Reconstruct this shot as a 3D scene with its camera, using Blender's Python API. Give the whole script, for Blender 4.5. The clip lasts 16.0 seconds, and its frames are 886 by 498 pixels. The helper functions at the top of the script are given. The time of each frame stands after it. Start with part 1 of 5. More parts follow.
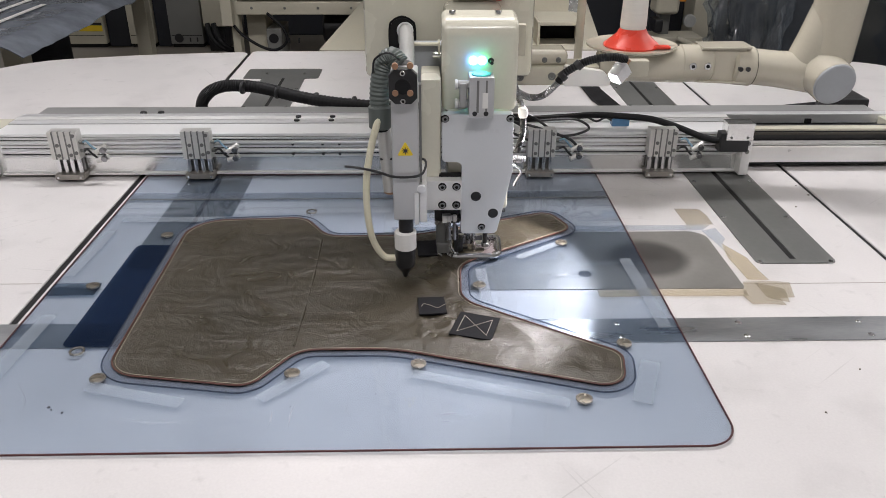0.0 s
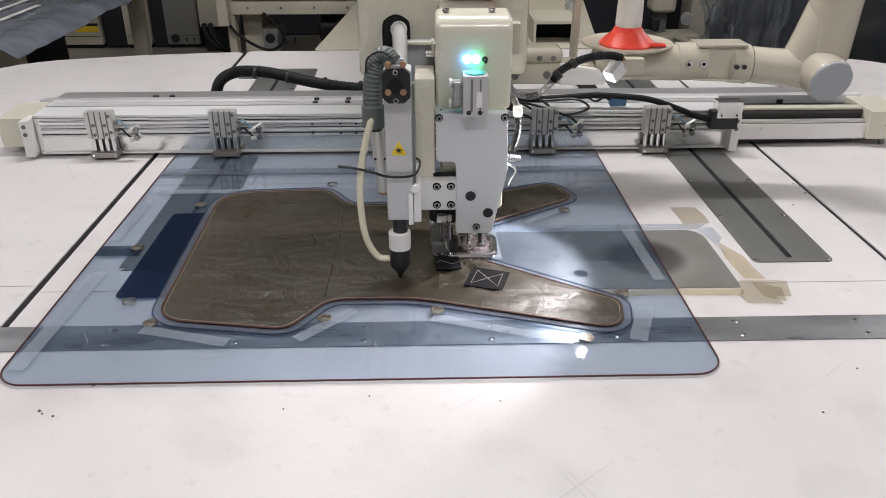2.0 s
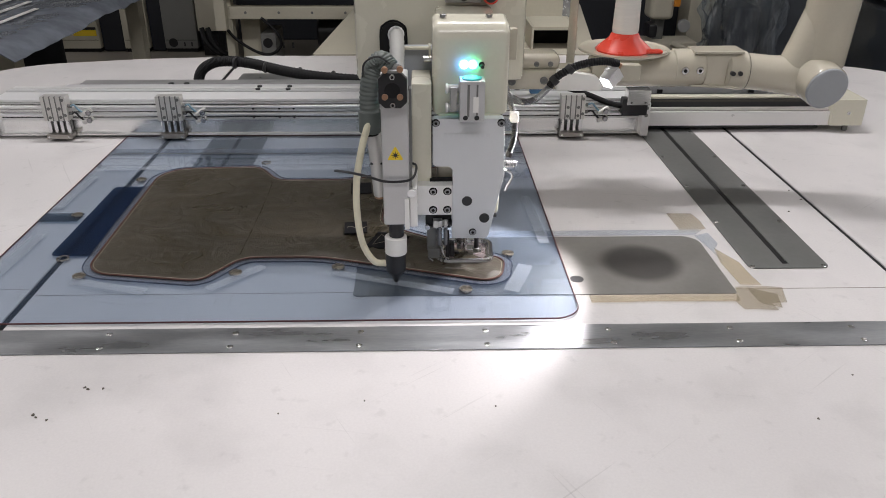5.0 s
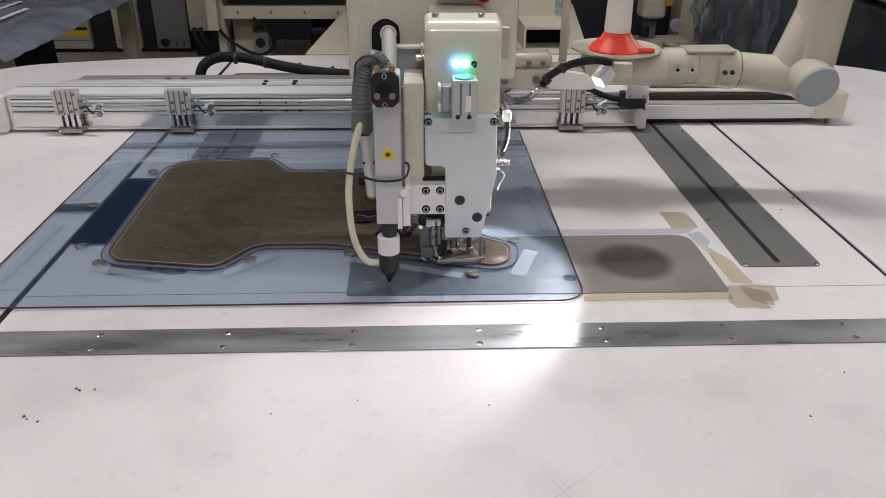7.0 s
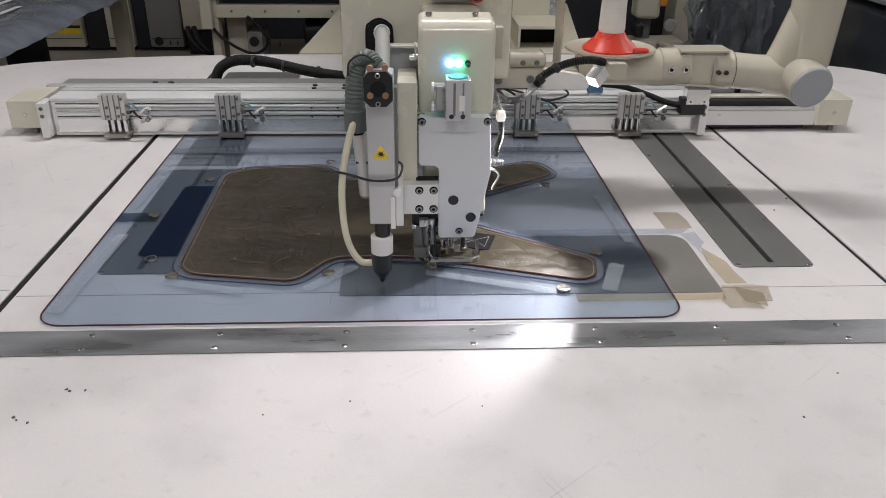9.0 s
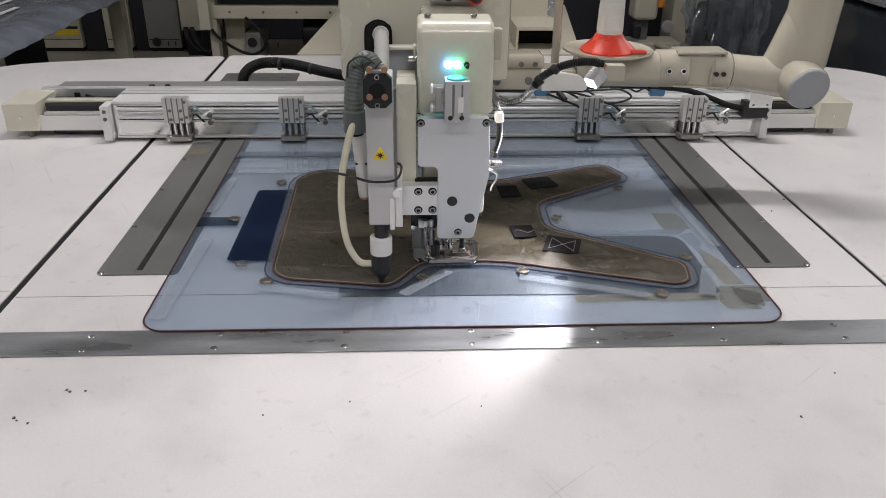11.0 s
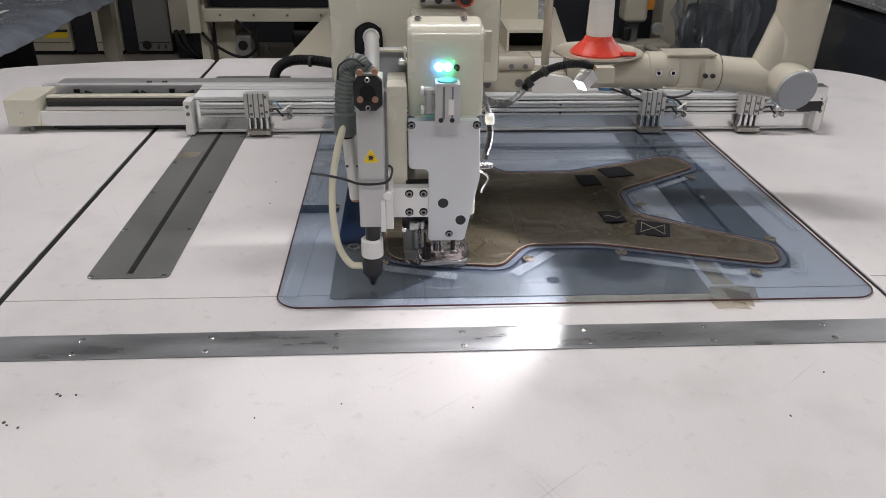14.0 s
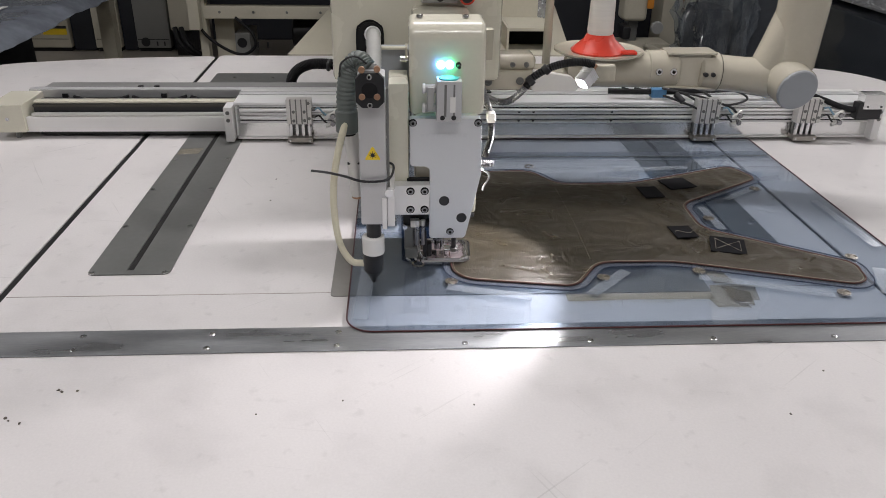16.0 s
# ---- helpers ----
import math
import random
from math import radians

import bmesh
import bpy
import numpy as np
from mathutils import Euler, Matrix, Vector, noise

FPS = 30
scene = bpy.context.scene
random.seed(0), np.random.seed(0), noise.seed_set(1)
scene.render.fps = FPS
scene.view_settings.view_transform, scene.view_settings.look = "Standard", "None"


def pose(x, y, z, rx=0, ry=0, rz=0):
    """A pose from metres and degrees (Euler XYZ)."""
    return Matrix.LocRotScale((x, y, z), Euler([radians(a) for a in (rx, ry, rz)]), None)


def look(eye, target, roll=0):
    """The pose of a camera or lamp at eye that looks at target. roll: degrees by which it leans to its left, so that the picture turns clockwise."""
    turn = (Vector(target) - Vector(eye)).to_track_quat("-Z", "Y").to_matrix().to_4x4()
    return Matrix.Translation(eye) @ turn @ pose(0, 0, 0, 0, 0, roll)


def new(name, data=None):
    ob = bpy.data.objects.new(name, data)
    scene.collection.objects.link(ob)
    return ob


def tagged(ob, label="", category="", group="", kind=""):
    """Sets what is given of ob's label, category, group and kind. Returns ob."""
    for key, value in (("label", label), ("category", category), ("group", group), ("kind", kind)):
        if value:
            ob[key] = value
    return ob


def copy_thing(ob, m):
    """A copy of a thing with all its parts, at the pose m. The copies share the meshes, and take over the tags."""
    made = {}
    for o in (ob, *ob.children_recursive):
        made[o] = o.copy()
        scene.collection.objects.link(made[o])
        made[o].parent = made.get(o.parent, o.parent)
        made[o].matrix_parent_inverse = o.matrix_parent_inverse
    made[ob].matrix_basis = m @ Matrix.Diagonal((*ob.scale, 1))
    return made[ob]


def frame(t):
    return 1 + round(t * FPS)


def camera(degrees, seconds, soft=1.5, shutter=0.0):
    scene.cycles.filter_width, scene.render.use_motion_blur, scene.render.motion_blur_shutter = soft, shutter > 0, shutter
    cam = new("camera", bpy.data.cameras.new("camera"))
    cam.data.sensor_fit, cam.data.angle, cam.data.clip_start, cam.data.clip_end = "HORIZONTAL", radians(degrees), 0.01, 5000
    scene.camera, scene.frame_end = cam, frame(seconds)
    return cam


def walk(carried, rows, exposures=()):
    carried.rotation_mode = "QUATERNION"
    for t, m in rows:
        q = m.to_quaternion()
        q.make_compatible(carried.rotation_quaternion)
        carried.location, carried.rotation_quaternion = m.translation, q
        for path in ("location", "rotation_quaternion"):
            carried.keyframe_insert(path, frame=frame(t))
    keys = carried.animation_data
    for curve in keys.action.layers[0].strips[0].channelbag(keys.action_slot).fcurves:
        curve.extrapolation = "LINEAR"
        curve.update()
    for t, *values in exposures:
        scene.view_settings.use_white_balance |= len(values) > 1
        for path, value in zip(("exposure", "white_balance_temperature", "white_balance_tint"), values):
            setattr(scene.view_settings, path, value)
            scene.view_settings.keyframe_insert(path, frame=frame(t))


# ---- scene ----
cam = camera(59.6, 16.0, soft=0.6)
PATH = [
    (0, (-0.1110, -1.2923, 0.6825), (-0.0682, 0.4009, -0.1784), 0.22),
    (0.5, (-0.1103, -1.2919, 0.6821), (-0.0668, 0.4031, -0.1754), 0.28),
    (1, (-0.1088, -1.2904, 0.6815), (-0.0680, 0.4064, -0.1723), 0.09),
    (1.5, (-0.1064, -1.2877, 0.6806), (-0.0616, 0.4069, -0.1776), -0.01),
    (2, (-0.1034, -1.2842, 0.6797), (-0.0579, 0.4083, -0.1825), -0.01),
    (2.5, (-0.1011, -1.2816, 0.6791), (-0.0538, 0.4105, -0.1838), 0.09),
    (3, (-0.1003, -1.2808, 0.6789), (-0.0488, 0.4132, -0.1800), 0.14),
    (3.5, (-0.1008, -1.2814, 0.6789), (-0.0505, 0.4134, -0.1784), 0.13),
    (4, (-0.1018, -1.2825, 0.6792), (-0.0536, 0.4135, -0.1759), 0.29),
    (6.5, (-0.1012, -1.2844, 0.6778), (-0.0378, 0.4149, -0.1698), 0.31),
    (7, (-0.1003, -1.2833, 0.6775), (-0.0322, 0.4141, -0.1733), 0.37),
    (7.5, (-0.0992, -1.2816, 0.6773), (-0.0274, 0.4138, -0.1773), 0.47),
    (8, (-0.0984, -1.2799, 0.6770), (-0.0261, 0.4142, -0.1802), 0.43),
    (8.5, (-0.0981, -1.2790, 0.6766), (-0.0216, 0.4169, -0.1766), 0.54),
    (9, (-0.0984, -1.2789, 0.6764), (-0.0166, 0.4175, -0.1755), 0.65),
    (11.5, (-0.1010, -1.2838, 0.6791), (-0.0104, 0.4138, -0.1695), 0.74),
    (12, (-0.1010, -1.2843, 0.6793), (-0.0065, 0.4142, -0.1669), 0.76),
    (12.5, (-0.1008, -1.2847, 0.6793), (-0.0066, 0.4137, -0.1672), 0.69),
    (13, (-0.1002, -1.2847, 0.6791), (-0.0031, 0.4130, -0.1686), 0.71),
    (13.5, (-0.0995, -1.2848, 0.6790), (0.0024, 0.4126, -0.1685), 0.75),
    (14, (-0.0992, -1.2856, 0.6791), (0.0076, 0.4129, -0.1657), 0.73),
    (14.5, (-0.1001, -1.2866, 0.6791), (0.0116, 0.4092, -0.1704), 0.78),
    (15, (-0.1019, -1.2873, 0.6788), (0.0140, 0.4100, -0.1672), 0.92),
    (15.5, (-0.1038, -1.2874, 0.6786), (0.0110, 0.4105, -0.1664), 0.97),
    (16, (-0.1047, -1.2873, 0.6785), (0.0073, 0.4091, -0.1698), 1.02),
]
walk(cam, [(t, look(eye, target, roll)) for t, eye, target, roll in PATH], exposures=[(0, 0.18), (1.5, 0.15), (3, 0.05), (4, -0.09), (7, -0.11), (16, -0.13)])

# ---- light ----
world = bpy.data.worlds.new("hall_light")
scene.world = world
world.use_nodes = True
bg = world.node_tree.nodes["Background"]
bg.inputs[0].default_value = (0.9, 0.95, 1.0, 1)
bg.inputs[1].default_value = 0.05


def area_lamp(name, x, y, z, sx, sy, power, colour=(1, 0.968, 0.985)):
    d = bpy.data.lights.new(name, "AREA")
    d.shape, d.size, d.size_y, d.energy, d.color = "RECTANGLE", sx, sy, power, colour
    ob = new(name, d)
    ob.matrix_world = pose(x, y, z)
    return ob


TUBES = [(-2.6, -1.6), (0.0, -1.6), (2.6, -1.6), (-2.6, 1.0), (0.0, 1.0), (2.6, 1.0), (-5.3, 5.4), (5.3, 5.4)]
CEIL = 2.6
for lx, ly in TUBES:
    area_lamp("tube_light", lx, ly, CEIL - 0.16, 1.3, 0.12, 47 if (lx, ly) == (0.0, 1.0) else 60 if ly > 3 else 23.5 if ly < 0 else 15)
spot = bpy.data.lights.new("work_lamp_light", "SPOT")
spot.energy, spot.spot_size, spot.spot_blend, spot.shadow_soft_size, spot.color = 15.0, radians(73), 0.38, 0.012, (1, 0.945, 0.975)
new("work_lamp_light", spot).matrix_world = look((0.238, 0.126, 0.305), (-0.076, -0.066, 0.0))


# ---- materials ----
def node_mat(name):
    m = bpy.data.materials.new(name)
    m.use_nodes = True
    return m, m.node_tree.nodes, m.node_tree.links, m.node_tree.nodes["Principled BSDF"]


def surface(name, colour, rough=0.5, metal=0.0, vary=0.1, scale=8.0, bump=0.05, grain=120.0, stretch=(1, 1, 1), coat=0.0, shine=0.5, wear=0.08):
    """A surface with two scales of variation: patches of tone and a fine grain."""
    m, n, l, b = node_mat(name)
    co = n.new("ShaderNodeTexCoord")
    mp = n.new("ShaderNodeMapping")
    mp.inputs["Scale"].default_value = stretch
    l.new(co.outputs["Object"], mp.inputs["Vector"])
    big, fine = n.new("ShaderNodeTexNoise"), n.new("ShaderNodeTexNoise")
    big.inputs["Scale"].default_value, big.inputs["Detail"].default_value = scale, 5
    fine.inputs["Scale"].default_value, fine.inputs["Detail"].default_value = grain, 3
    for k in (big, fine):
        l.new(mp.outputs[0], k.inputs["Vector"])
    mix = n.new("ShaderNodeMath")
    mix.operation = "MULTIPLY_ADD"
    l.new(fine.outputs["Fac"], mix.inputs[0])
    mix.inputs[1].default_value = 0.4
    l.new(big.outputs["Fac"], mix.inputs[2])
    ramp = n.new("ShaderNodeMapRange")
    ramp.inputs["From Min"].default_value, ramp.inputs["From Max"].default_value = 0.4, 1.0
    ramp.inputs["To Min"].default_value, ramp.inputs["To Max"].default_value = 1 - vary, 1 + vary * 0.6
    l.new(mix.outputs[0], ramp.inputs["Value"])
    tone = n.new("ShaderNodeVectorMath")
    tone.operation = "SCALE"
    tone.inputs[0].default_value = colour
    l.new(ramp.outputs[0], tone.inputs["Scale"])
    l.new(tone.outputs[0], b.inputs["Base Color"])
    rr = n.new("ShaderNodeMapRange")
    rr.inputs["From Min"].default_value, rr.inputs["From Max"].default_value = 0.3, 0.7
    rr.inputs["To Min"].default_value, rr.inputs["To Max"].default_value = max(0.02, rough - wear), min(1, rough + wear)
    l.new(big.outputs["Fac"], rr.inputs["Value"])
    l.new(rr.outputs[0], b.inputs["Roughness"])
    b.inputs["Metallic"].default_value = metal
    b.inputs["Coat Weight"].default_value = coat
    b.inputs["Specular IOR Level"].default_value = shine
    if bump:
        bp = n.new("ShaderNodeBump")
        bp.inputs["Strength"].default_value, bp.inputs["Distance"].default_value = bump, 0.002
        l.new(fine.outputs["Fac"], bp.inputs["Height"])
        l.new(bp.outputs[0], b.inputs["Normal"])
    return m


def sheet_mat(name, tint, gloss=0.06, rough=0.08, milk=0.0, milk_colour=(0.6, 0.7, 0.9), reach=0.55, wave=0.12):
    """A thin clear plastic sheet: it tints what lies under it and shines a little."""
    m, n, l, b = node_mat(name)
    n.remove(b)
    out = n["Material Output"]
    tr, gl, df = n.new("ShaderNodeBsdfTransparent"), n.new("ShaderNodeBsdfGlossy"), n.new("ShaderNodeBsdfDiffuse")
    co, no = n.new("ShaderNodeTexCoord"), n.new("ShaderNodeTexNoise")
    no.inputs["Scale"].default_value, no.inputs["Detail"].default_value = 5, 6
    l.new(co.outputs["Object"], no.inputs["Vector"])
    bp = n.new("ShaderNodeBump")
    bp.inputs["Strength"].default_value, bp.inputs["Distance"].default_value = wave, 0.004
    l.new(no.outputs["Fac"], bp.inputs["Height"])
    l.new(bp.outputs[0], gl.inputs["Normal"])
    tr.inputs[0].default_value = (*tint, 1)
    df.inputs[0].default_value = (*milk_colour, 1)
    gl.inputs["Roughness"].default_value = rough
    lw, pw, fr = n.new("ShaderNodeLayerWeight"), n.new("ShaderNodeMath"), n.new("ShaderNodeMath")
    lw.inputs["Blend"].default_value = 0.5
    pw.operation, fr.operation = "POWER", "MULTIPLY_ADD"
    l.new(lw.outputs["Facing"], pw.inputs[0])
    pw.inputs[1].default_value = 4
    l.new(pw.outputs[0], fr.inputs[0])
    fr.inputs[1].default_value, fr.inputs[2].default_value = reach, gloss * 0.3
    a, c = n.new("ShaderNodeMixShader"), n.new("ShaderNodeMixShader")
    a.inputs[0].default_value = milk
    l.new(tr.outputs[0], a.inputs[1])
    l.new(df.outputs[0], a.inputs[2])
    l.new(fr.outputs[0], c.inputs[0])
    l.new(a.outputs[0], c.inputs[1])
    l.new(gl.outputs[0], c.inputs[2])
    l.new(c.outputs[0], out.inputs["Surface"])
    return m


def glow(name, colour, power):
    m, n, l, b = node_mat(name)
    b.inputs["Emission Color"].default_value = (*colour, 1)
    b.inputs["Emission Strength"].default_value = power
    b.inputs["Base Color"].default_value = (*colour, 1)
    return m


CREAM = surface("cream_enamel", (0.66, 0.635, 0.525), 0.24, 0, 0.06, 6, 0.015, 150, coat=0.3)
CREAM_ARM = surface("beige_enamel", (0.52, 0.485, 0.395), 0.20, 0, 0.06, 6, 0.015, 150, coat=0.35)
CREAM_DULL = surface("cream_paint_dull", (0.50, 0.47, 0.38), 0.5, 0, 0.12, 5, 0.03, 90)
ALU = surface("brushed_aluminium", (0.84, 0.84, 0.85), 0.34, 0.6, 0.08, 6, 0.05, 90, (0.15, 4, 4))
ALU_SATIN = surface("satin_aluminium", (0.80, 0.795, 0.785), 0.36, 0.35, 0.08, 9, 0.05, 500)
PLATE_GREY = surface("face_plate_paint", (0.70, 0.715, 0.73), 0.40, 0.25, 0.06, 10, 0.04, 600)
STEEL = surface("worn_steel", (0.335, 0.345, 0.355), 0.33, 0.8, 0.24, 5, 0.04, 60, (1, 5, 1), wear=0.10)
FOOT_STEEL = surface("polished_foot_steel", (0.46, 0.40, 0.41), 0.26, 0.8, 0.3, 40, 0.03, 200)
DARK_ALU = surface("dull_aluminium", (0.57, 0.57, 0.575), 0.45, 0.5, 0.1, 14, 0.05, 400)
STEEL_DARK = surface("dark_steel", (0.205, 0.207, 0.200), 0.42, 0.55, 0.16, 7, 0.05, 80)
CHROME = surface("chrome", (0.75, 0.75, 0.76), 0.14, 1.0, 0.05, 20, 0.0)
BLACK = surface("black_plastic", (0.018, 0.018, 0.02), 0.38, 0, 0.2, 20, 0.05, 200)
RUBBER = surface("black_rubber", (0.009, 0.009, 0.010), 0.6, 0, 0.2, 20, 0.08, 200, shine=0.25)
# Near-black that paints the shade inside gaps, slots and recesses; also colours plinths.
GAP = surface("gap_shade_black", (0.006, 0.006, 0.006), 0.9, 0, 0.2, 20, 0.05)
GREY_HOSE = surface("grey_green_hose", (0.105, 0.122, 0.112), 0.45, 0, 0.12, 20, 0.05)
TUBE_WHITE = surface("milky_tube", (0.72, 0.68, 0.52), 0.35, 0, 0.08, 20, 0.02)
WHITE_PLASTIC = surface("white_plastic", (0.78, 0.77, 0.74), 0.4, 0, 0.05, 20, 0.03)
LIGHT_GREY = surface("light_grey_hose", (0.40, 0.40, 0.39), 0.4, 0.2, 0.1, 14, 0.05)
RED = surface("red_plastic", (0.72, 0.06, 0.035), 0.3, 0, 0.1, 15, 0.02)
BLUE = surface("blue_plastic", (0.075, 0.20, 0.37), 0.4, 0, 0.15, 20, 0.03)
YELLOW = surface("yellow_label", (0.80, 0.58, 0.03), 0.45, 0, 0.05, 20, 0.0)
ORANGE_PLASTIC = surface("orange_plastic", (0.62, 0.24, 0.03), 0.4, 0, 0.1, 20, 0.02)
TUBE_BLUE = surface("pale_blue_tube", (0.22, 0.36, 0.45), 0.35, 0, 0.1, 20, 0.02)
CLAMP_STEEL = surface("clamp_steel", (0.36, 0.34, 0.31), 0.35, 0.7, 0.2, 20, 0.05)
MIRROR_ALU = surface("bright_rolled_aluminium", (0.83, 0.83, 0.825), 0.20, 0.96, 0.10, 7, 0.03, 60, (0.4, 9, 9), wear=0.05)
ROD_ALU = surface("drawn_aluminium_rod", (0.74, 0.74, 0.74), 0.42, 0.7, 0.05, 6, 0.0)
NECK_STEEL = surface("gooseneck_steel", (0.30, 0.30, 0.31), 0.28, 0.9, 0.1, 20, 0.0)
ORANGE = surface("copper_screw", (0.42, 0.25, 0.16), 0.4, 0.6, 0.1, 20, 0.0)
CAP_GREY = surface("grey_cap", (0.34, 0.36, 0.38), 0.45, 0, 0.06, 14, 0.03)
REAR_GREY = surface("grey_anodised", (0.33, 0.33, 0.325), 0.40, 0.4, 0.08, 6, 0.03, 120, (0.2, 5, 5))
CLAMP_ALU = surface("clamp_aluminium", (0.66, 0.65, 0.63), 0.36, 0.55, 0.10, 12, 0.05, 400)
THREAD = surface("white_thread", (0.74, 0.72, 0.68), 0.75, 0, 0.08, 30, 0.3, 260, (0.3, 0.3, 5))
PACK_TAPE = sheet_mat("old_packing_tape", (0.95, 0.935, 0.90), 0.10, 0.22, 0.13, (0.50, 0.44, 0.34))
TAN_TAPE = sheet_mat("tan_paper_tape", (0.965, 0.94, 0.885), 0.05, 0.4, 0.13, (0.56, 0.47, 0.34))
CLEAR_TAPE = sheet_mat("clear_tape", (0.95, 0.965, 0.98), 0.10, 0.16, 0.13, (0.62, 0.68, 0.76))
SHEET = sheet_mat("blue_clear_sheet", (0.868, 0.902, 0.938), 0.09, 0.035, 0.036, (0.20, 0.32, 0.55), reach=0.85, wave=0.06)
SHEET_DARK = sheet_mat("dark_blue_film", (0.42, 0.50, 0.62), 0.07, 0.10, 0.22, (0.022, 0.04, 0.085))
POCKET = sheet_mat("clear_pocket_rim", (0.87, 0.895, 0.93), 0.20, 0.12, 0.12, (0.42, 0.46, 0.54))
# Clear bead, tinted darker to paint the shadow line along the rim's edge.
RIM_EDGE = sheet_mat("rim_edge_and_shade", (0.52, 0.58, 0.68), 0.25, 0.08, 0.10, (0.16, 0.19, 0.26))
RED_EDGE = surface("reddish_sheet_edge", (0.075, 0.022, 0.022), 0.4, 0, 0.2, 20, 0.02)
# Pale tone of the unseen walls, added to brighten reflections in metal.
WALL_PALE = surface("unseen_wall_pale", (0.50, 0.50, 0.49), 0.7, 0, 0.1, 0.8, 0.03, 20)
FLOOR_M = surface("grey_painted_floor", (0.155, 0.140, 0.118), 0.45, 0, 0.25, 1.2, 0.04, 30)
# Near-black paints the dim far end of the hall into its wall.
WALL_M = surface("far_hall_dark", (0.05, 0.05, 0.05), 0.7, 0, 0.15, 0.8, 0.03, 20)
CEIL_M = surface("hall_ceiling_paint", (0.70, 0.70, 0.69), 0.8, 0, 0.1, 0.8, 0.03, 20)
DARK_CLOTH = surface("dark_cloth", (0.018, 0.02, 0.026), 0.8, 0, 0.3, 4, 0.2, 60)
TUBE_GLOW = glow("fluorescent_tube", (1, 0.97, 0.94), 6.0)
LED_GREEN = glow("green_led", (0.10, 1.0, 0.45), 17.0)
LED_BLUE = glow("blue_led", (0.10, 0.40, 1.0), 20.0)
LAMP_GLOW = glow("work_lamp_lens", (1, 0.98, 0.98), 14.0)


def fabric_mat():
    """Olive-brown coated cloth with fine weave, creases and a waxy sheen."""
    m, n, l, b = node_mat("olive_coated_cloth")
    co = n.new("ShaderNodeTexCoord")
    big, crease, weave = n.new("ShaderNodeTexNoise"), n.new("ShaderNodeTexNoise"), n.new("ShaderNodeTexNoise")
    for k, s, d in ((big, 3.5, 6), (crease, 16, 8), (weave, 420, 2)):
        k.inputs["Scale"].default_value, k.inputs["Detail"].default_value = s, d
        l.new(co.outputs["Object"], k.inputs["Vector"])
    crease.inputs["Distortion"].default_value = 1.2
    ramp = n.new("ShaderNodeValToRGB")
    ramp.color_ramp.elements[0].position, ramp.color_ramp.elements[1].position = 0.3, 0.75
    ramp.color_ramp.elements[0].color, ramp.color_ramp.elements[1].color = (0.031, 0.0255, 0.0150, 1), (0.060, 0.050, 0.0335, 1)
    l.new(big.outputs["Fac"], ramp.inputs[0])
    l.new(ramp.outputs[0], b.inputs["Base Color"])
    rr = n.new("ShaderNodeMapRange")
    rr.inputs["From Min"].default_value, rr.inputs["From Max"].default_value = 0.35, 0.65
    rr.inputs["To Min"].default_value, rr.inputs["To Max"].default_value = 0.27, 0.47
    b.inputs["Specular IOR Level"].default_value = 0.5
    l.new(crease.outputs["Fac"], rr.inputs["Value"])
    l.new(rr.outputs[0], b.inputs["Roughness"])
    mp, long_fold, ridge, lift = n.new("ShaderNodeMapping"), n.new("ShaderNodeTexNoise"), n.new("ShaderNodeMapRange"), n.new("ShaderNodeMath")
    mp.inputs["Scale"].default_value, mp.inputs["Rotation"].default_value = (2.2, 15, 1), (0, 0, 0.12)
    l.new(co.outputs["Object"], mp.inputs["Vector"])
    l.new(mp.outputs[0], long_fold.inputs["Vector"])
    long_fold.inputs["Scale"].default_value, long_fold.inputs["Detail"].default_value, long_fold.inputs["Distortion"].default_value = 1.6, 3, 0.6
    ridge.inputs["From Min"].default_value, ridge.inputs["From Max"].default_value = 0.50, 0.66
    ridge.interpolation_type = "SMOOTHSTEP"
    l.new(long_fold.outputs["Fac"], ridge.inputs["Value"])
    lift.operation = "MULTIPLY_ADD"
    l.new(ridge.outputs[0], lift.inputs[0])
    lift.inputs[1].default_value = 0.10
    l.new(crease.outputs["Fac"], lift.inputs[2])
    add = n.new("ShaderNodeMath")
    add.operation = "MULTIPLY_ADD"
    l.new(weave.outputs["Fac"], add.inputs[0])
    add.inputs[1].default_value = 0.16
    l.new(lift.outputs[0], add.inputs[2])
    bp = n.new("ShaderNodeBump")
    bp.inputs["Strength"].default_value, bp.inputs["Distance"].default_value = 0.62, 0.009
    l.new(add.outputs[0], bp.inputs["Height"])
    l.new(bp.outputs[0], b.inputs["Normal"])
    return m


def needle_plate_mat():
    """Dull steel with one round oily smudge on it."""
    m = surface("smudged_steel", (0.27, 0.26, 0.245), 0.42, 0.5, 0.14, 9, 0.05, 80)
    n, l = m.node_tree.nodes, m.node_tree.links
    b = n["Principled BSDF"]
    tone = b.inputs["Base Color"].links[0].from_socket
    co, dist, mr, mix = n.new("ShaderNodeTexCoord"), n.new("ShaderNodeVectorMath"), n.new("ShaderNodeMapRange"), n.new("ShaderNodeMix")
    dist.operation = "DISTANCE"
    l.new(co.outputs["Object"], dist.inputs[0])
    dist.inputs[1].default_value = (0.313, 0.003, 0)
    l.new(dist.outputs["Value"], mr.inputs["Value"])
    mr.interpolation_type = "SMOOTHSTEP"
    mr.inputs["From Min"].default_value, mr.inputs["From Max"].default_value = 0.055, 0.088
    mix.data_type = "RGBA"
    l.new(mr.outputs[0], mix.inputs["Factor"])
    mix.inputs[6].default_value = (0.10, 0.095, 0.09, 1)
    l.new(tone, mix.inputs[7])
    l.new(mix.outputs[2], b.inputs["Base Color"])
    return m


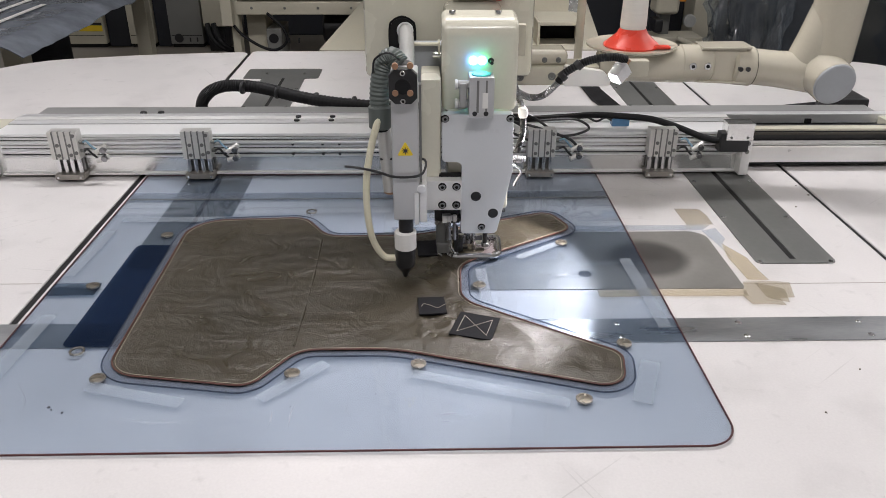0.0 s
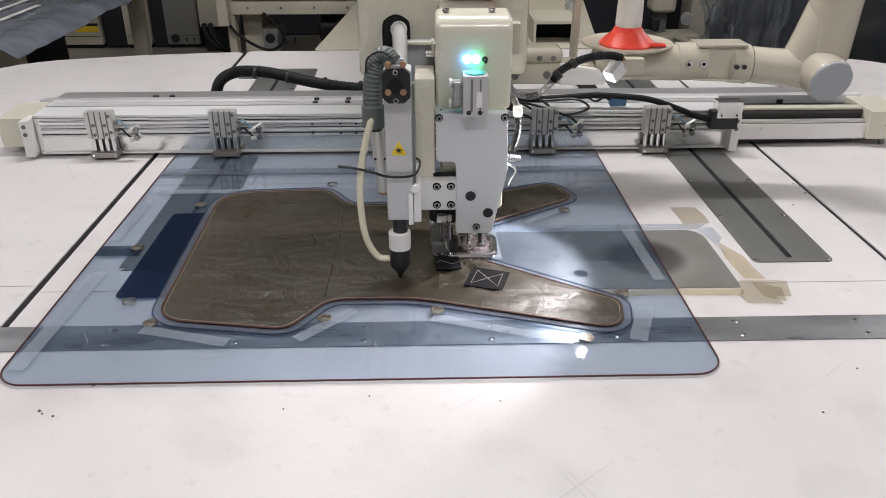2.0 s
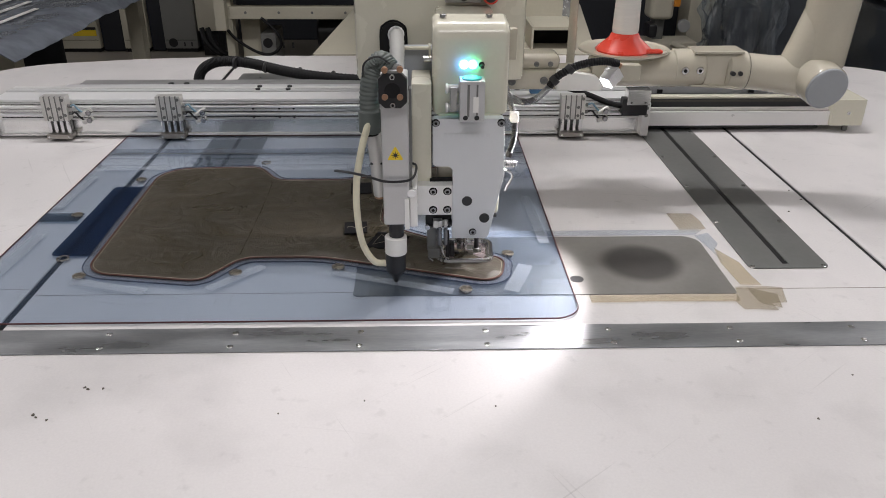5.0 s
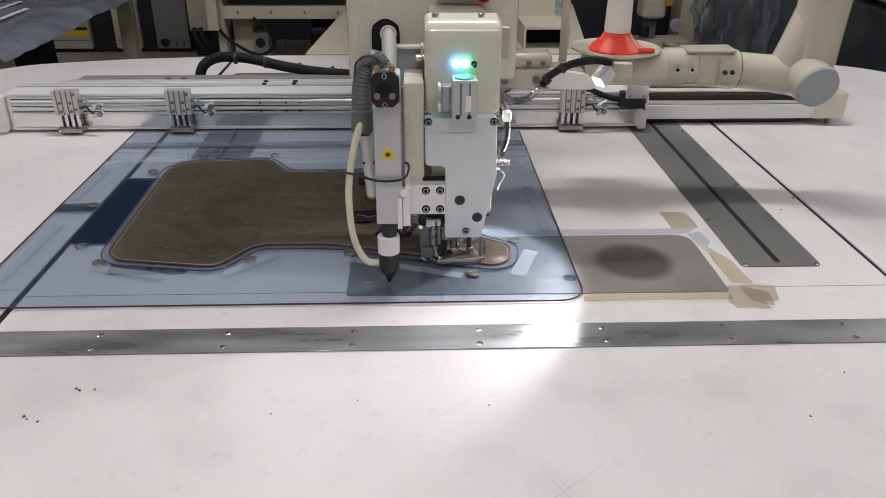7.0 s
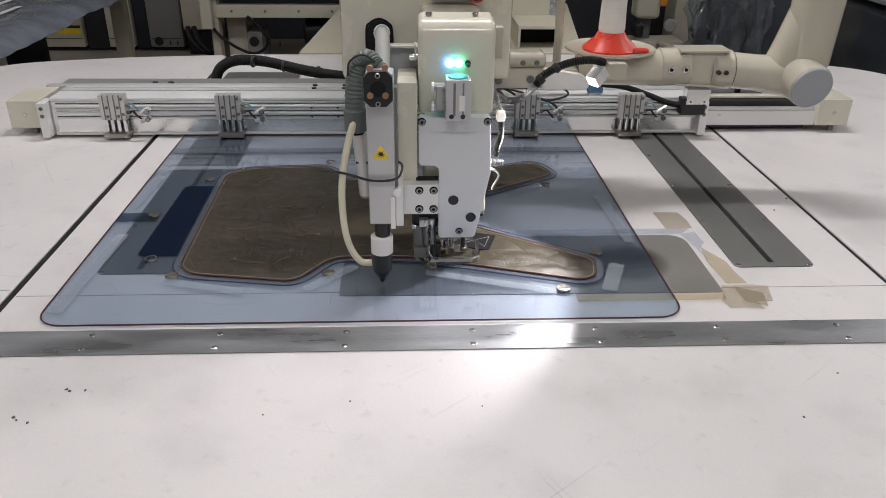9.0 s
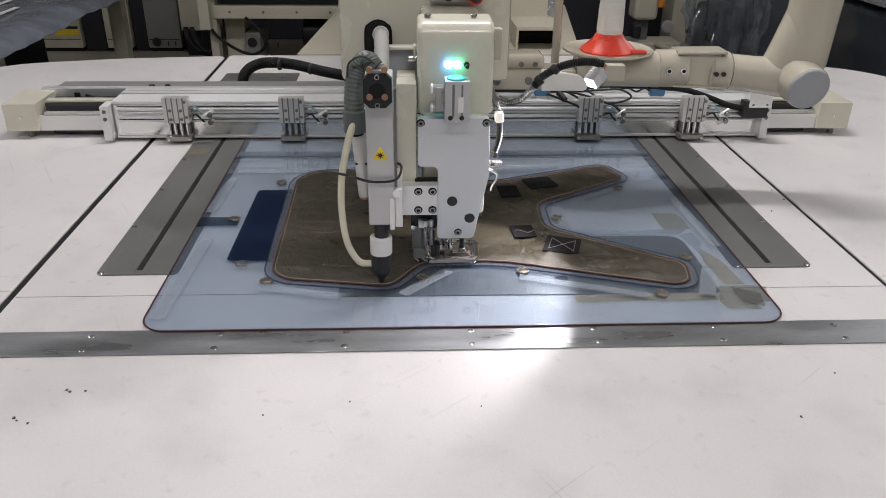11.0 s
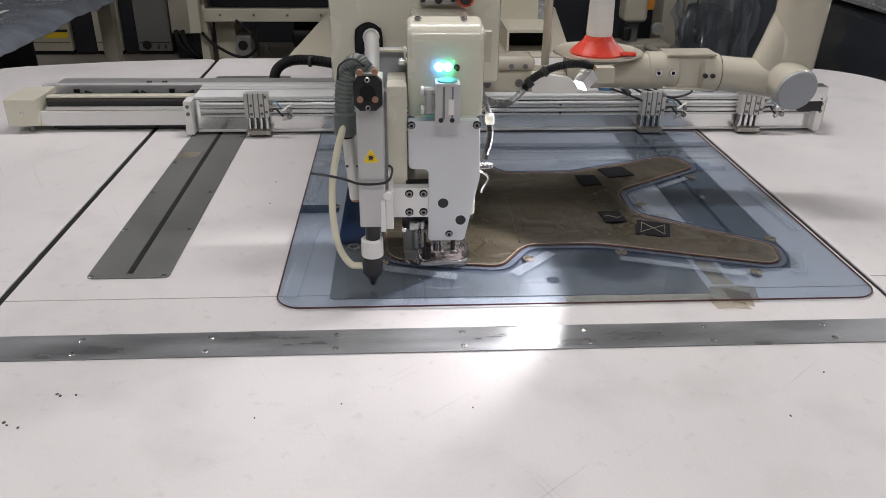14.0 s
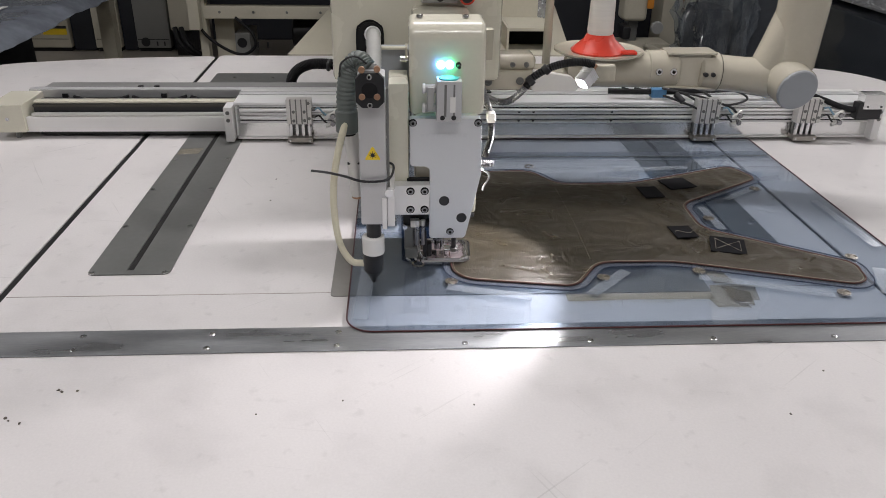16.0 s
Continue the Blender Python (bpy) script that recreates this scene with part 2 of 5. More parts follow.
def laminate_mat():
    """White laminate with cloudy wear, grey smudges and hair-thin scratches."""
    m = surface("white_laminate", (0.628, 0.606, 0.600), 0.44, 0, 0.12, 2.2, 0.03, 260)
    n, l = m.node_tree.nodes, m.node_tree.links
    b = n["Principled BSDF"]
    tone = b.inputs["Base Color"].links[0].from_socket
    co = n.new("ShaderNodeTexCoord")
    for turn, stretch, scale, lo, hi, depth in ((0.0, (1, 1, 1), 6.5, 0.52, 0.80, 0.15), (0.0, (1, 1, 1), 34.0, 0.62, 0.78, 0.14),
                                                (0.5, (46, 1.1, 1), 2.4, 0.68, 0.74, 0.13), (-0.9, (52, 1.0, 1), 2.0, 0.69, 0.75, 0.15), (1.4, (60, 0.9, 1), 2.2, 0.69, 0.75, 0.13)):
        mp, no, mr, sc = n.new("ShaderNodeMapping"), n.new("ShaderNodeTexNoise"), n.new("ShaderNodeMapRange"), n.new("ShaderNodeVectorMath")
        mp.vector_type = "TEXTURE"
        mp.inputs["Rotation"].default_value, mp.inputs["Scale"].default_value = (0, 0, turn), tuple(1 / k for k in stretch)
        l.new(co.outputs["Object"], mp.inputs["Vector"])
        l.new(mp.outputs[0], no.inputs["Vector"])
        no.inputs["Scale"].default_value, no.inputs["Detail"].default_value = scale, 4
        l.new(no.outputs["Fac"], mr.inputs["Value"])
        mr.inputs["From Min"].default_value, mr.inputs["From Max"].default_value = lo, hi
        mr.inputs["To Min"].default_value, mr.inputs["To Max"].default_value = 1.0, 1 - depth
        sc.operation = "SCALE"
        l.new(tone, sc.inputs[0])
        l.new(mr.outputs[0], sc.inputs["Scale"])
        tone = sc.outputs[0]
    l.new(tone, b.inputs["Base Color"])
    return m


WHITE_TOP = laminate_mat()
SMUDGED = needle_plate_mat()
FABRIC = fabric_mat()
PIPING = surface("rust_thread_seam", (0.10, 0.040, 0.030), 0.5, 0, 0.2, 40, 0.1)
STITCH = surface("pale_stitching", (0.36, 0.325, 0.26), 0.6, 0, 0.3, 60, 0.1)
PATCH = surface("black_webbing", (0.008, 0.008, 0.010), 0.8, 0, 0.3, 30, 0.3, 250, shine=0.15)


# ---- mesh helpers ----
def thing(name, x=0, y=0, z=0, label="", category="", group="", kind=""):
    ob = new(name)
    ob.location = (x, y, z)
    ob.empty_display_size = 0.05
    return tagged(ob, label, category, group, kind)


def part(name, bm, material, parent=None, label="", smooth=35):
    me = bpy.data.meshes.new(name)
    bmesh.ops.recalc_face_normals(bm, faces=bm.faces[:])
    bm.normal_update()
    normals = []
    if smooth:
        limit = math.cos(radians(smooth))
        area = {f: f.calc_area() for f in bm.faces}
        for f in bm.faces:
            for lp in f.loops:
                n = Vector()
                for k in lp.vert.link_faces:
                    if k.normal.dot(f.normal) > limit:
                        n += k.normal * area[k]
                normals.append(n.normalized() if n.length else f.normal.copy())
    bm.to_mesh(me)
    bm.free()
    me.materials.append(material)
    if smooth:
        me.shade_smooth()
        me.normals_split_custom_set(normals)
    ob = new(name, me)
    if parent:
        ob.parent = parent
    if label:
        ob["label"] = label
    return ob


def box(x0, x1, y0, y1, z0, z1, bevel=0.0, bm=None, segments=2):
    own = bmesh.new()
    bmesh.ops.create_cube(own, size=1)
    for v in own.verts:
        v.co = Vector((x0 + (v.co.x + 0.5) * (x1 - x0), y0 + (v.co.y + 0.5) * (y1 - y0), z0 + (v.co.z + 0.5) * (z1 - z0)))
    if bevel:
        bmesh.ops.bevel(own, geom=own.edges[:], offset=bevel, segments=segments, affect="EDGES", profile=0.5)
    return merge(bm, own)


def merge(bm, own):
    if bm is None:
        return own
    me = bpy.data.meshes.new("tmp")
    own.to_mesh(me)
    own.free()
    bm.from_mesh(me)
    bpy.data.meshes.remove(me)
    return bm


def turned(profile, axis_from, axis_to, bm=None, seg=20):
    """A turned form: (distance along, radius) pairs on the line between two points."""
    own = bmesh.new()
    a, b = Vector(axis_from), Vector(axis_to)
    q = (b - a).normalized().to_track_quat("Z", "Y")
    rings = []
    for d, r in profile:
        rings.append([own.verts.new(a + q @ Vector((r * math.cos(2 * math.pi * k / seg), r * math.sin(2 * math.pi * k / seg), d))) for k in range(seg)])
    for r0, r1 in zip(rings, rings[1:]):
        for k in range(seg):
            own.faces.new((r0[k], r0[(k + 1) % seg], r1[(k + 1) % seg], r1[k]))
    own.faces.new(rings[0][::-1])
    own.faces.new(rings[-1])
    return merge(bm, own)


def rod(a, b, r, bm=None, seg=14, bevel=0.0):
    n = (Vector(b) - Vector(a)).length
    c = bevel or min(r * 0.12, n * 0.2)
    return turned([(0, r - c), (c, r), (n - c, r), (n, r - c)], a, b, bm, seg)


def glide(points, steps=8):
    """Catmull-Rom through points."""
    p = [Vector(q) for q in points]
    p = [2 * p[0] - p[1]] + p + [2 * p[-1] - p[-2]]
    out = []
    for i in range(1, len(p) - 2):
        for k in range(steps):
            t = k / steps
            out.append(0.5 * (2 * p[i] + (p[i + 1] - p[i - 1]) * t + (2 * p[i - 1] - 5 * p[i] + 4 * p[i + 1] - p[i + 2]) * t * t + (3 * p[i] - p[i - 1] - 3 * p[i + 1] + p[i + 2]) * t ** 3))
    return out + [p[-2]]


def hose(points, r, bm=None, seg=10, ridge=0.0, steps=8, closed=False):
    """A tube along a path; ridge makes every second ring wider."""
    own = bmesh.new()
    pts = [Vector(q) for q in points] if closed else glide(points, steps)
    rings, n, s = [], len(pts), None
    for i, c in enumerate(pts):
        d = (pts[(i + 1) % n] - pts[i - 1]) if closed else (pts[min(i + 1, n - 1)] - pts[max(i - 1, 0)])
        d.normalize()
        if s is None:
            s = d.cross(Vector((0.01, 0.02, 1)) if abs(d.z) < 0.9 else Vector((0, 1, 0.01)))
        s = (s - d * s.dot(d)).normalized()
        w = s.cross(d)
        rr = r * (1 + ridge * (i % 2))
        rings.append([own.verts.new(c + rr * (math.cos(2 * math.pi * k / seg) * s + math.sin(2 * math.pi * k / seg) * w)) for k in range(seg)])
    pairs = list(zip(rings, rings[1:])) + ([(rings[-1], rings[0])] if closed else [])
    for r0, r1 in pairs:
        for k in range(seg):
            own.faces.new((r0[k], r0[(k + 1) % seg], r1[(k + 1) % seg], r1[k]))
    if not closed:
        own.faces.new(rings[0][::-1])
        own.faces.new(rings[-1])
    return merge(bm, own)


def rounded(corners, seg=8):
    """A closed outline from (x, y, radius) corners."""
    out, n = [], len(corners)
    for i in range(n):
        p, a, b = (Vector(corners[k % n][:2]) for k in (i, i - 1, i + 1))
        r = corners[i][2] if len(corners[i]) > 2 else 0
        u, v = (a - p), (b - p)
        lu, lv = u.length, v.length
        u.normalize(), v.normalize()
        half = math.acos(max(-1, min(1, u.dot(v)))) / 2
        if r < 1e-5 or half > 1.55:
            out.append(p)
            continue
        d = min(r / math.tan(half), lu * 0.49, lv * 0.49)
        r = d * math.tan(half)
        c = p + (u + v).normalized() * (r / math.sin(half))
        s, e = p + u * d - c, p + v * d - c
        turn = math.atan2(s.x * e.y - s.y * e.x, s.dot(e))
        for k in range(seg + 1):
            t = turn * k / seg
            out.append(c + Vector((s.x * math.cos(t) - s.y * math.sin(t), s.x * math.sin(t) + s.y * math.cos(t))))
    return out


def slab(outline, lo, hi, plane="xy", bevel=0.0, bm=None):
    """An outline given depth. plane xy: lo and hi are heights; xz: lo and hi lie along y."""
    own = bmesh.new()
    put = (lambda p, h: (p[0], p[1], h)) if plane == "xy" else (lambda p, h: (p[0], h, p[1]))
    bot, top = [own.verts.new(put(p, lo)) for p in outline], [own.verts.new(put(p, hi)) for p in outline]
    n = len(outline)
    f0, f1 = own.faces.new(bot[::-1]), own.faces.new(top)
    for k in range(n):
        own.faces.new((bot[k], bot[(k + 1) % n], top[(k + 1) % n], top[k]))
    if bevel:
        bmesh.ops.recalc_face_normals(own, faces=own.faces[:])
        bmesh.ops.bevel(own, geom=list(f1.edges) + list(f0.edges), offset=bevel, segments=2, affect="EDGES", profile=0.5)
    return merge(bm, own)


def spread(outline, d):
    """The outline moved outwards by d."""
    n, out = len(outline), []
    area = sum(outline[k - 1][0] * outline[k][1] - outline[k][0] * outline[k - 1][1] for k in range(n))
    s = 1 if area > 0 else -1
    for k in range(n):
        t = (outline[(k + 1) % n] - outline[k - 1])
        t.normalize()
        out.append(outline[k] + s * d * Vector((t.y, -t.x)))
    return out


def ring_band(inner, outer, lo, hi):
    own = bmesh.new()
    n = len(inner)
    q = [[own.verts.new((p[0], p[1], h)) for p in line] for line, h in ((inner, lo), (inner, hi), (outer, hi), (outer, lo))]
    for i in range(4):
        a, b = q[i], q[(i + 1) % 4]
        for k in range(n):
            own.faces.new((a[k], a[(k + 1) % n], b[(k + 1) % n], b[k]))
    return own


def socket_screw(r, h, axis="z"):
    """A cap screw with a sunk hexagon, its base at the origin, looking along the axis (z or -y)."""
    own = bmesh.new()
    turned([(0, r), (h * 0.8, r), (h, r * 0.88), (h, r * 0.52), (h * 0.45, r * 0.5)], (0, 0, 0), (0, 0, 1), own, 12)
    if axis == "y":
        bmesh.ops.rotate(own, verts=own.verts[:], matrix=Matrix.Rotation(radians(90), 3, "X"))
    return own


def place(ob, x, y, z, parent=None):
    """One more object on the same mesh."""
    c = ob.copy()
    scene.collection.objects.link(c)
    c.location = (x, y, z)
    if parent:
        c.parent = parent
    return c


# ---- the hall ----
FLOOR_Z = -0.80
floor = part("floor", box(-6, 6, -4, 8, FLOOR_Z - 0.1, FLOOR_Z), FLOOR_M, smooth=0)
tagged(floor, "grey painted concrete factory floor, dull and worn", "floor", kind="structure")
# Walls are added all round; only the north one is kept dark.
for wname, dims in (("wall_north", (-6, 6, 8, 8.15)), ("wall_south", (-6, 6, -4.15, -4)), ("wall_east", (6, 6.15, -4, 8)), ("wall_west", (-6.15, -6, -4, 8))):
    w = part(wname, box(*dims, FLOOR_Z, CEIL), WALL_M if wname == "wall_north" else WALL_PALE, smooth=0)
    tagged(w, "plain unseen wall added to close the hall", "wall", kind="structure")
ceiling = part("ceiling", box(-6.15, 6.15, -4.15, 8.15, CEIL, CEIL + 0.12), CEIL_M, smooth=0)
tagged(ceiling, "plain pale grey factory hall ceiling", "ceiling", kind="structure")


def ceiling_light():
    t = thing("ceiling_light", 0, 0, CEIL, "long white fluorescent tube fitting fixed to the ceiling", "ceiling light", "tube lights")
    part("housing", box(-0.68, 0.68, -0.07, 0.07, -0.06, 0, 0.006), WHITE_PLASTIC, t)
    part("tube", rod((-0.62, 0, -0.10), (0.62, 0, -0.10), 0.018), TUBE_GLOW, t, "lit fluorescent tube")
    for x in (-0.64, 0.64):
        part("lamp_holder", box(x - 0.015, x + 0.015, -0.02, 0.02, -0.125, -0.058, 0.003), WHITE_PLASTIC, t)
    return t


light_a = ceiling_light()
light_a.location = (*TUBES[0], CEIL)
for lx, ly in TUBES[1:]:
    copy_thing(light_a, pose(lx, ly, CEIL))

# ---- the sewing machine's table ----
SEAM_L, SEAM_R = -0.785, 0.769
table = thing("machine_table", 0, 0, FLOOR_Z, "large white laminate sewing machine table with steel plates and dark seams", "table")


def on_table(name, bm, material, label="", parent=None, smooth=35):
    """A part of the table, with its mesh given in heights above the tabletop."""
    ob = part(name, bm, material, parent or table, label, smooth)
    if not parent:
        ob.location = (0, 0, -FLOOR_Z)
    return ob


g, h = 0.0065, 0.0045
YB, YF, XE = 1.765, -0.85, 1.72
SLOTS = [(-0.667, -0.519), (0.512, 0.665)]
on_table("tabletop", slab(rounded([(SEAM_L - g, YF), (SEAM_L - g, YB - 0.01, 0.03), (-1.15, 1.715, 0.6), (-1.62, 1.60, 0.35), (-XE, 1.2, 0.3), (-XE, YF, 0.08)]), -0.03, 0, bevel=0.002), WHITE_TOP, "white laminate side leaf")
on_table("tabletop", slab(rounded([(SEAM_L + g, YF), (SEAM_R - h, YF), (SEAM_R - h, YB, 0.02), (SEAM_L + g, YB, 0.02)]), -0.03, 0, bevel=0.002), WHITE_TOP, "white laminate middle leaf, scuffed")
on_table("tabletop", slab(rounded([(SEAM_R + h, YF), (XE, YF, 0.08), (XE, 1.15, 0.3), (1.62, 1.53, 0.3), (1.15, 1.70, 0.6), (SEAM_R + h, YB - 0.01, 0.03)]), -0.03, 0, bevel=0.002), WHITE_TOP, "white laminate side leaf")
for sx, w in ((SEAM_L, g), (SEAM_R, h)):
    on_table("seam_gasket", box(sx - w + 0.0005, sx + w - 0.0005, YF + 0.02, YB - 0.03, -0.02, -0.0025), RUBBER, "dark rubber seam")
on_table("under_panel", box(-1.5, 1.5, YF + 0.1, 1.5, -0.07, -0.031), GAP)
for lx in (-1.35, -0.5, 0.5, 1.35):
    for ly in (-0.6, 1.35):
        on_table("leg", box(lx - 0.04, lx + 0.04, ly - 0.04, ly + 0.04, FLOOR_Z, -0.07, 0.005), CREAM_DULL)

# steel strip across the table, with its screws
strip = on_table("steel_strip", box(-1.60, 1.60, -0.281, -0.212, 0.0005, 0.0022, 0.0006), STEEL, "worn bright steel strip, screwed down")
screw_bm = turned([(0, 0.0052), (0.0008, 0.0052), (0.0014, 0.0040), (0.0014, 0.0022), (0.0004, 0.0018)], (0, 0, 0), (0, 0, 1), None, 12)
screw = part("screw", screw_bm, CHROME, strip)
screw.location = (-1.4, -0.2285, 0.0019)
for i in range(-7, 8):
    if i > -7:
        place(screw, i * 0.2, -0.2285, 0.0019, strip)
    place(screw, i * 0.2 + (0.0005 * i), -0.2672, 0.0019, strip)

# slotted cover plates in front and behind
for sx0, sx1 in SLOTS:
    sm = (sx0 + sx1) / 2 + (0.0 if sx0 < 0 else -0.002)
    for y0, y1, end in ((-0.023, 0.98, -1), (1.0, 1.475, 1)):
        if end < 0:
            outline = rounded([(sx0, y0, 0.012), (sm - 0.0058, y0), (sm - 0.0058, y0 + 0.016, 0.0), (sm - 0.0058, y1), (sx0, y1)])
            other = rounded([(sx1, y0, 0.012), (sx1, y1), (sm + 0.0058, y1), (sm + 0.0058, y0 + 0.016), (sm + 0.0058, y0)])
        else:
            outline = rounded([(sx0 - 0.065, y1, 0.012), (sx0 - 0.065, y1 - 0.13, 0.012), (sx0, y1 - 0.13), (sx0, y0), (sm - 0.0058, y0), (sm - 0.0058, y1)])
            other = rounded([(sx1 + 0.045, y1, 0.012), (sm + 0.0058, y1), (sm + 0.0058, y0), (sx1, y0), (sx1, y1 - 0.13), (sx1 + 0.045, y1 - 0.13, 0.012)])
        bmp = slab(outline, 0.0004, 0.0024, bevel=0.0005)
        slab(other, 0.0004, 0.0024, bevel=0.0005, bm=bmp)
        ye, yd = (y0, 0.016) if end < 0 else (y1 - 0.13, 0.13)
        box(sm - 0.0059, sm + 0.0059, ye, ye + yd, 0.0004, 0.0024, bm=bmp)
        pl = on_table("slot_plate", bmp, STEEL_DARK, "dark grey steel cover plate with a long slot")
        # Thin black strip paints the slot's depth; the tabletop below stays solid.
        part("slot", box(sm - 0.0055, sm + 0.0055, y0 + 0.016, y1 - (0.016 if end < 0 else 0.13), 0.0003, 0.0009), GAP, pl)
        yy = y0 + 0.006
        while yy < y1:
            place(screw, sx0 + 0.008, yy, 0.0021, pl)
            place(screw, sx1 - 0.010, yy, 0.0021, pl)
            yy += 0.201

# needle plate let into the table, with old tape round it
needle_plate = on_table("needle_plate", slab(rounded([(-0.222, -0.112, 0.008), (0.455, -0.115, 0.006), (0.455, 0.118, 0.035), (-0.222, 0.118, 0.01)]), 0.0004, 0.002, bevel=0.0005), SMUDGED, "dull grey steel needle plate, smudged")
# Black disc paints the dark of a hole in the plate.
part("hole_disc", slab(rounded([(0.168, -0.071, 0.011), (0.192, -0.071, 0.011), (0.192, -0.047, 0.011), (0.168, -0.047, 0.011)]), 0.002, 0.0024), BLACK, needle_plate)
for name, outline, m, label in (("packing_tape", [(0.427, 0.229), (0.480, 0.227), (0.487, 0.190), (0.486, 0.148), (0.43, 0.146)], PACK_TAPE, "yellowed old packing tape"),
                                ("packing_tape", [(0.452, 0.118), (0.484, 0.130), (0.487, 0.08), (0.470, 0.052), (0.470, 0.0), (0.463, 0.06)], CLEAR_TAPE, "curled clear tape"),
                                ("packing_tape", [(0.473, 0.060), (0.500, 0.0), (0.503, -0.055), (0.508, -0.088), (0.470, -0.086), (0.464, 0.0)], TAN_TAPE, "tan tape, torn"),
                                ("packing_tape", [(0.19, -0.119), (0.452, -0.119), (0.450, -0.143), (0.30, -0.141), (0.19, -0.144)], TAN_TAPE, "tan tape"),
                                ("packing_tape", [(0.458, -0.094), (0.515, -0.092), (0.541, -0.098), (0.536, -0.118), (0.528, -0.150), (0.500, -0.151), (0.503, -0.176), (0.47, -0.170), (0.446, -0.172), (0.440, -0.146), (0.452, -0.120)], PACK_TAPE, "yellowed crumpled tape"),
                                ("packing_tape", [(-0.18, 0.12), (0.455, 0.122), (0.478, 0.146), (-0.18, 0.144)], CLEAR_TAPE, "clear tape")):
    on_table(name, slab([Vector(q) for q in outline], 0.0026, 0.0030), m, label)
on_table("packing_tape", slab([Vector(q) for q in ((0.478, -0.098), (0.522, -0.122), (0.512, -0.168), (0.480, -0.150))], 0.0031, 0.0035), PACK_TAPE, "second layer of crumpled tape")
on_table("tape_scrap", slab([Vector(q) for q in ((-0.664, 0.622), (-0.612, 0.626), (-0.606, 0.668), (-0.662, 0.664))], 0.0026, 0.0030), PACK_TAPE, "torn scrap of packing tape")
# thin joint lines and marks of use
for x0, x1, y in ((-1.72, SEAM_L - 0.01, -0.075), (SEAM_L + 0.01, 0.76, -0.097), (SEAM_R + 0.01, 1.72, -0.06)):
    on_table("joint_line", box(x0, x1, y - 0.0008, y + 0.0008, 0.0, 0.0006), surface("joint_dirt", (0.40, 0.37, 0.34), 0.7, 0, 0.2, 20, 0), smooth=0)
rnd = random.Random(5)
crumb = surface("dark_crumb", (0.10, 0.085, 0.07), 0.8, 0, 0.4, 90, 0.2)
for cx, cy, r in ((-0.587, -0.365, 0.0024), (-0.581, -0.369, 0.0026), (-0.560, -0.368, 0.0020), (-0.634, -0.425, 0.0034), (-0.628, -0.431, 0.0018), (-0.611, -0.437, 0.0022),
                  (0.439, -0.457, 0.002), (0.537, -0.358, 0.0018), (-0.184, -0.404, 0.0014), (-0.39, 0.45, 0.0022), (-0.385, 0.32, 0.002), (0.752, 0.36, 0.002), (0.757, 0.305, 0.003),
                  (0.70, 0.24, 0.002), (-0.30, -0.43, 0.0016), (0.0, -0.42, 0.0016)):
    outline = [Vector((cx + r * rnd.uniform(0.5, 1.2) * math.cos(a), cy + r * rnd.uniform(0.5, 1.1) * math.sin(a))) for a in [k * 0.9 for k in range(7)]]
    c = part("fluff", slab(outline, 0.0001, 0.0012), crumb)
    tagged(c, "tiny dark scrap of fluff lying on the white table", "scrap", "scraps on the table")

# ---- sewing head on its long arm ----
head = thing("sewing_head", 0, 0.3, 0, "cream enamelled sewing machine head with a grey face plate", "sewing machine")


def on_head(name, bm, material, label="", parent=None, smooth=35):
    ob = part(name, bm, material, parent or head, label, smooth)
    if not parent:
        ob.location = (0, -0.3, 0)
    return ob


on_head("arm", box(-0.232, 0.112, 0.30, 2.3, 0.272, 0.78, 0.012), CREAM, "broad cream painted machine arm")
on_head("arm_foot", box(-0.30, 0.20, 2.2, 2.7, FLOOR_Z, 0.75, 0.015), CREAM)
# arched opening for the hose, painted as a near-black slab
on_head("hose_opening", slab(rounded([(-0.179, 0.29), (-0.130, 0.29), (-0.130, 0.394, 0.0245), (-0.179, 0.394, 0.0245)]), 0.288, 0.2995, "xz"), GAP, "dark arched opening")
on_head("opening_rim", hose([(-0.180, 0.296, 0.30), (-0.180, 0.296, 0.372), (-0.173, 0.296, 0.388), (-0.1545, 0.296, 0.396), (-0.136, 0.296, 0.388), (-0.129, 0.296, 0.372), (-0.129, 0.296, 0.30)], 0.0022, seg=6), RUBBER)
on_head("neck_block", box(-0.072, 0.042, 0.09, 0.32, 0.25, 0.425, 0.01), CREAM)
cover_outline = rounded([(0.012, 0.286), (0.012, 0.439, 0.030), (0.088, 0.446, 0.012), (0.088, 0.286)])
bmc = bmesh.new()
n_c = len(cover_outline)
va = [bmc.verts.new((-0.081, p[0] + 0.012, p[1])) for p in cover_outline]
vb = [bmc.verts.new((0.050, p[0] + 0.012, p[1])) for p in cover_outline]
bmc.faces.new(va[::-1]), bmc.faces.new(vb)
for k in range(n_c):
    bmc.faces.new((va[k], va[(k + 1) % n_c], vb[(k + 1) % n_c], vb[k]))
bmesh.ops.recalc_face_normals(bmc, faces=bmc.faces[:])
bmesh.ops.bevel(bmc, geom=[e for e in bmc.edges if len({round(v.co.x, 4) for v in e.verts}) == 1], offset=0.010, segments=3, affect="EDGES", profile=0.5)
cover = on_head("head_cover", bmc, CREAM, "rounded glossy cream head cover")
for sx in (-0.062, 0.016):
    c = part("cover_screw", socket_screw(0.006, 0.005), CHROME, cover)
    c.location = (sx, 0.064, 0.4435)
on_head("head_body", box(-0.072, 0.040, 0.014, 0.12, 0.10, 0.288, 0.006), CREAM)
on_head("side_block", box(-0.117, -0.0825, 0.0, 0.10, 0.168, 0.346, 0.004), CREAM, "cream side block")
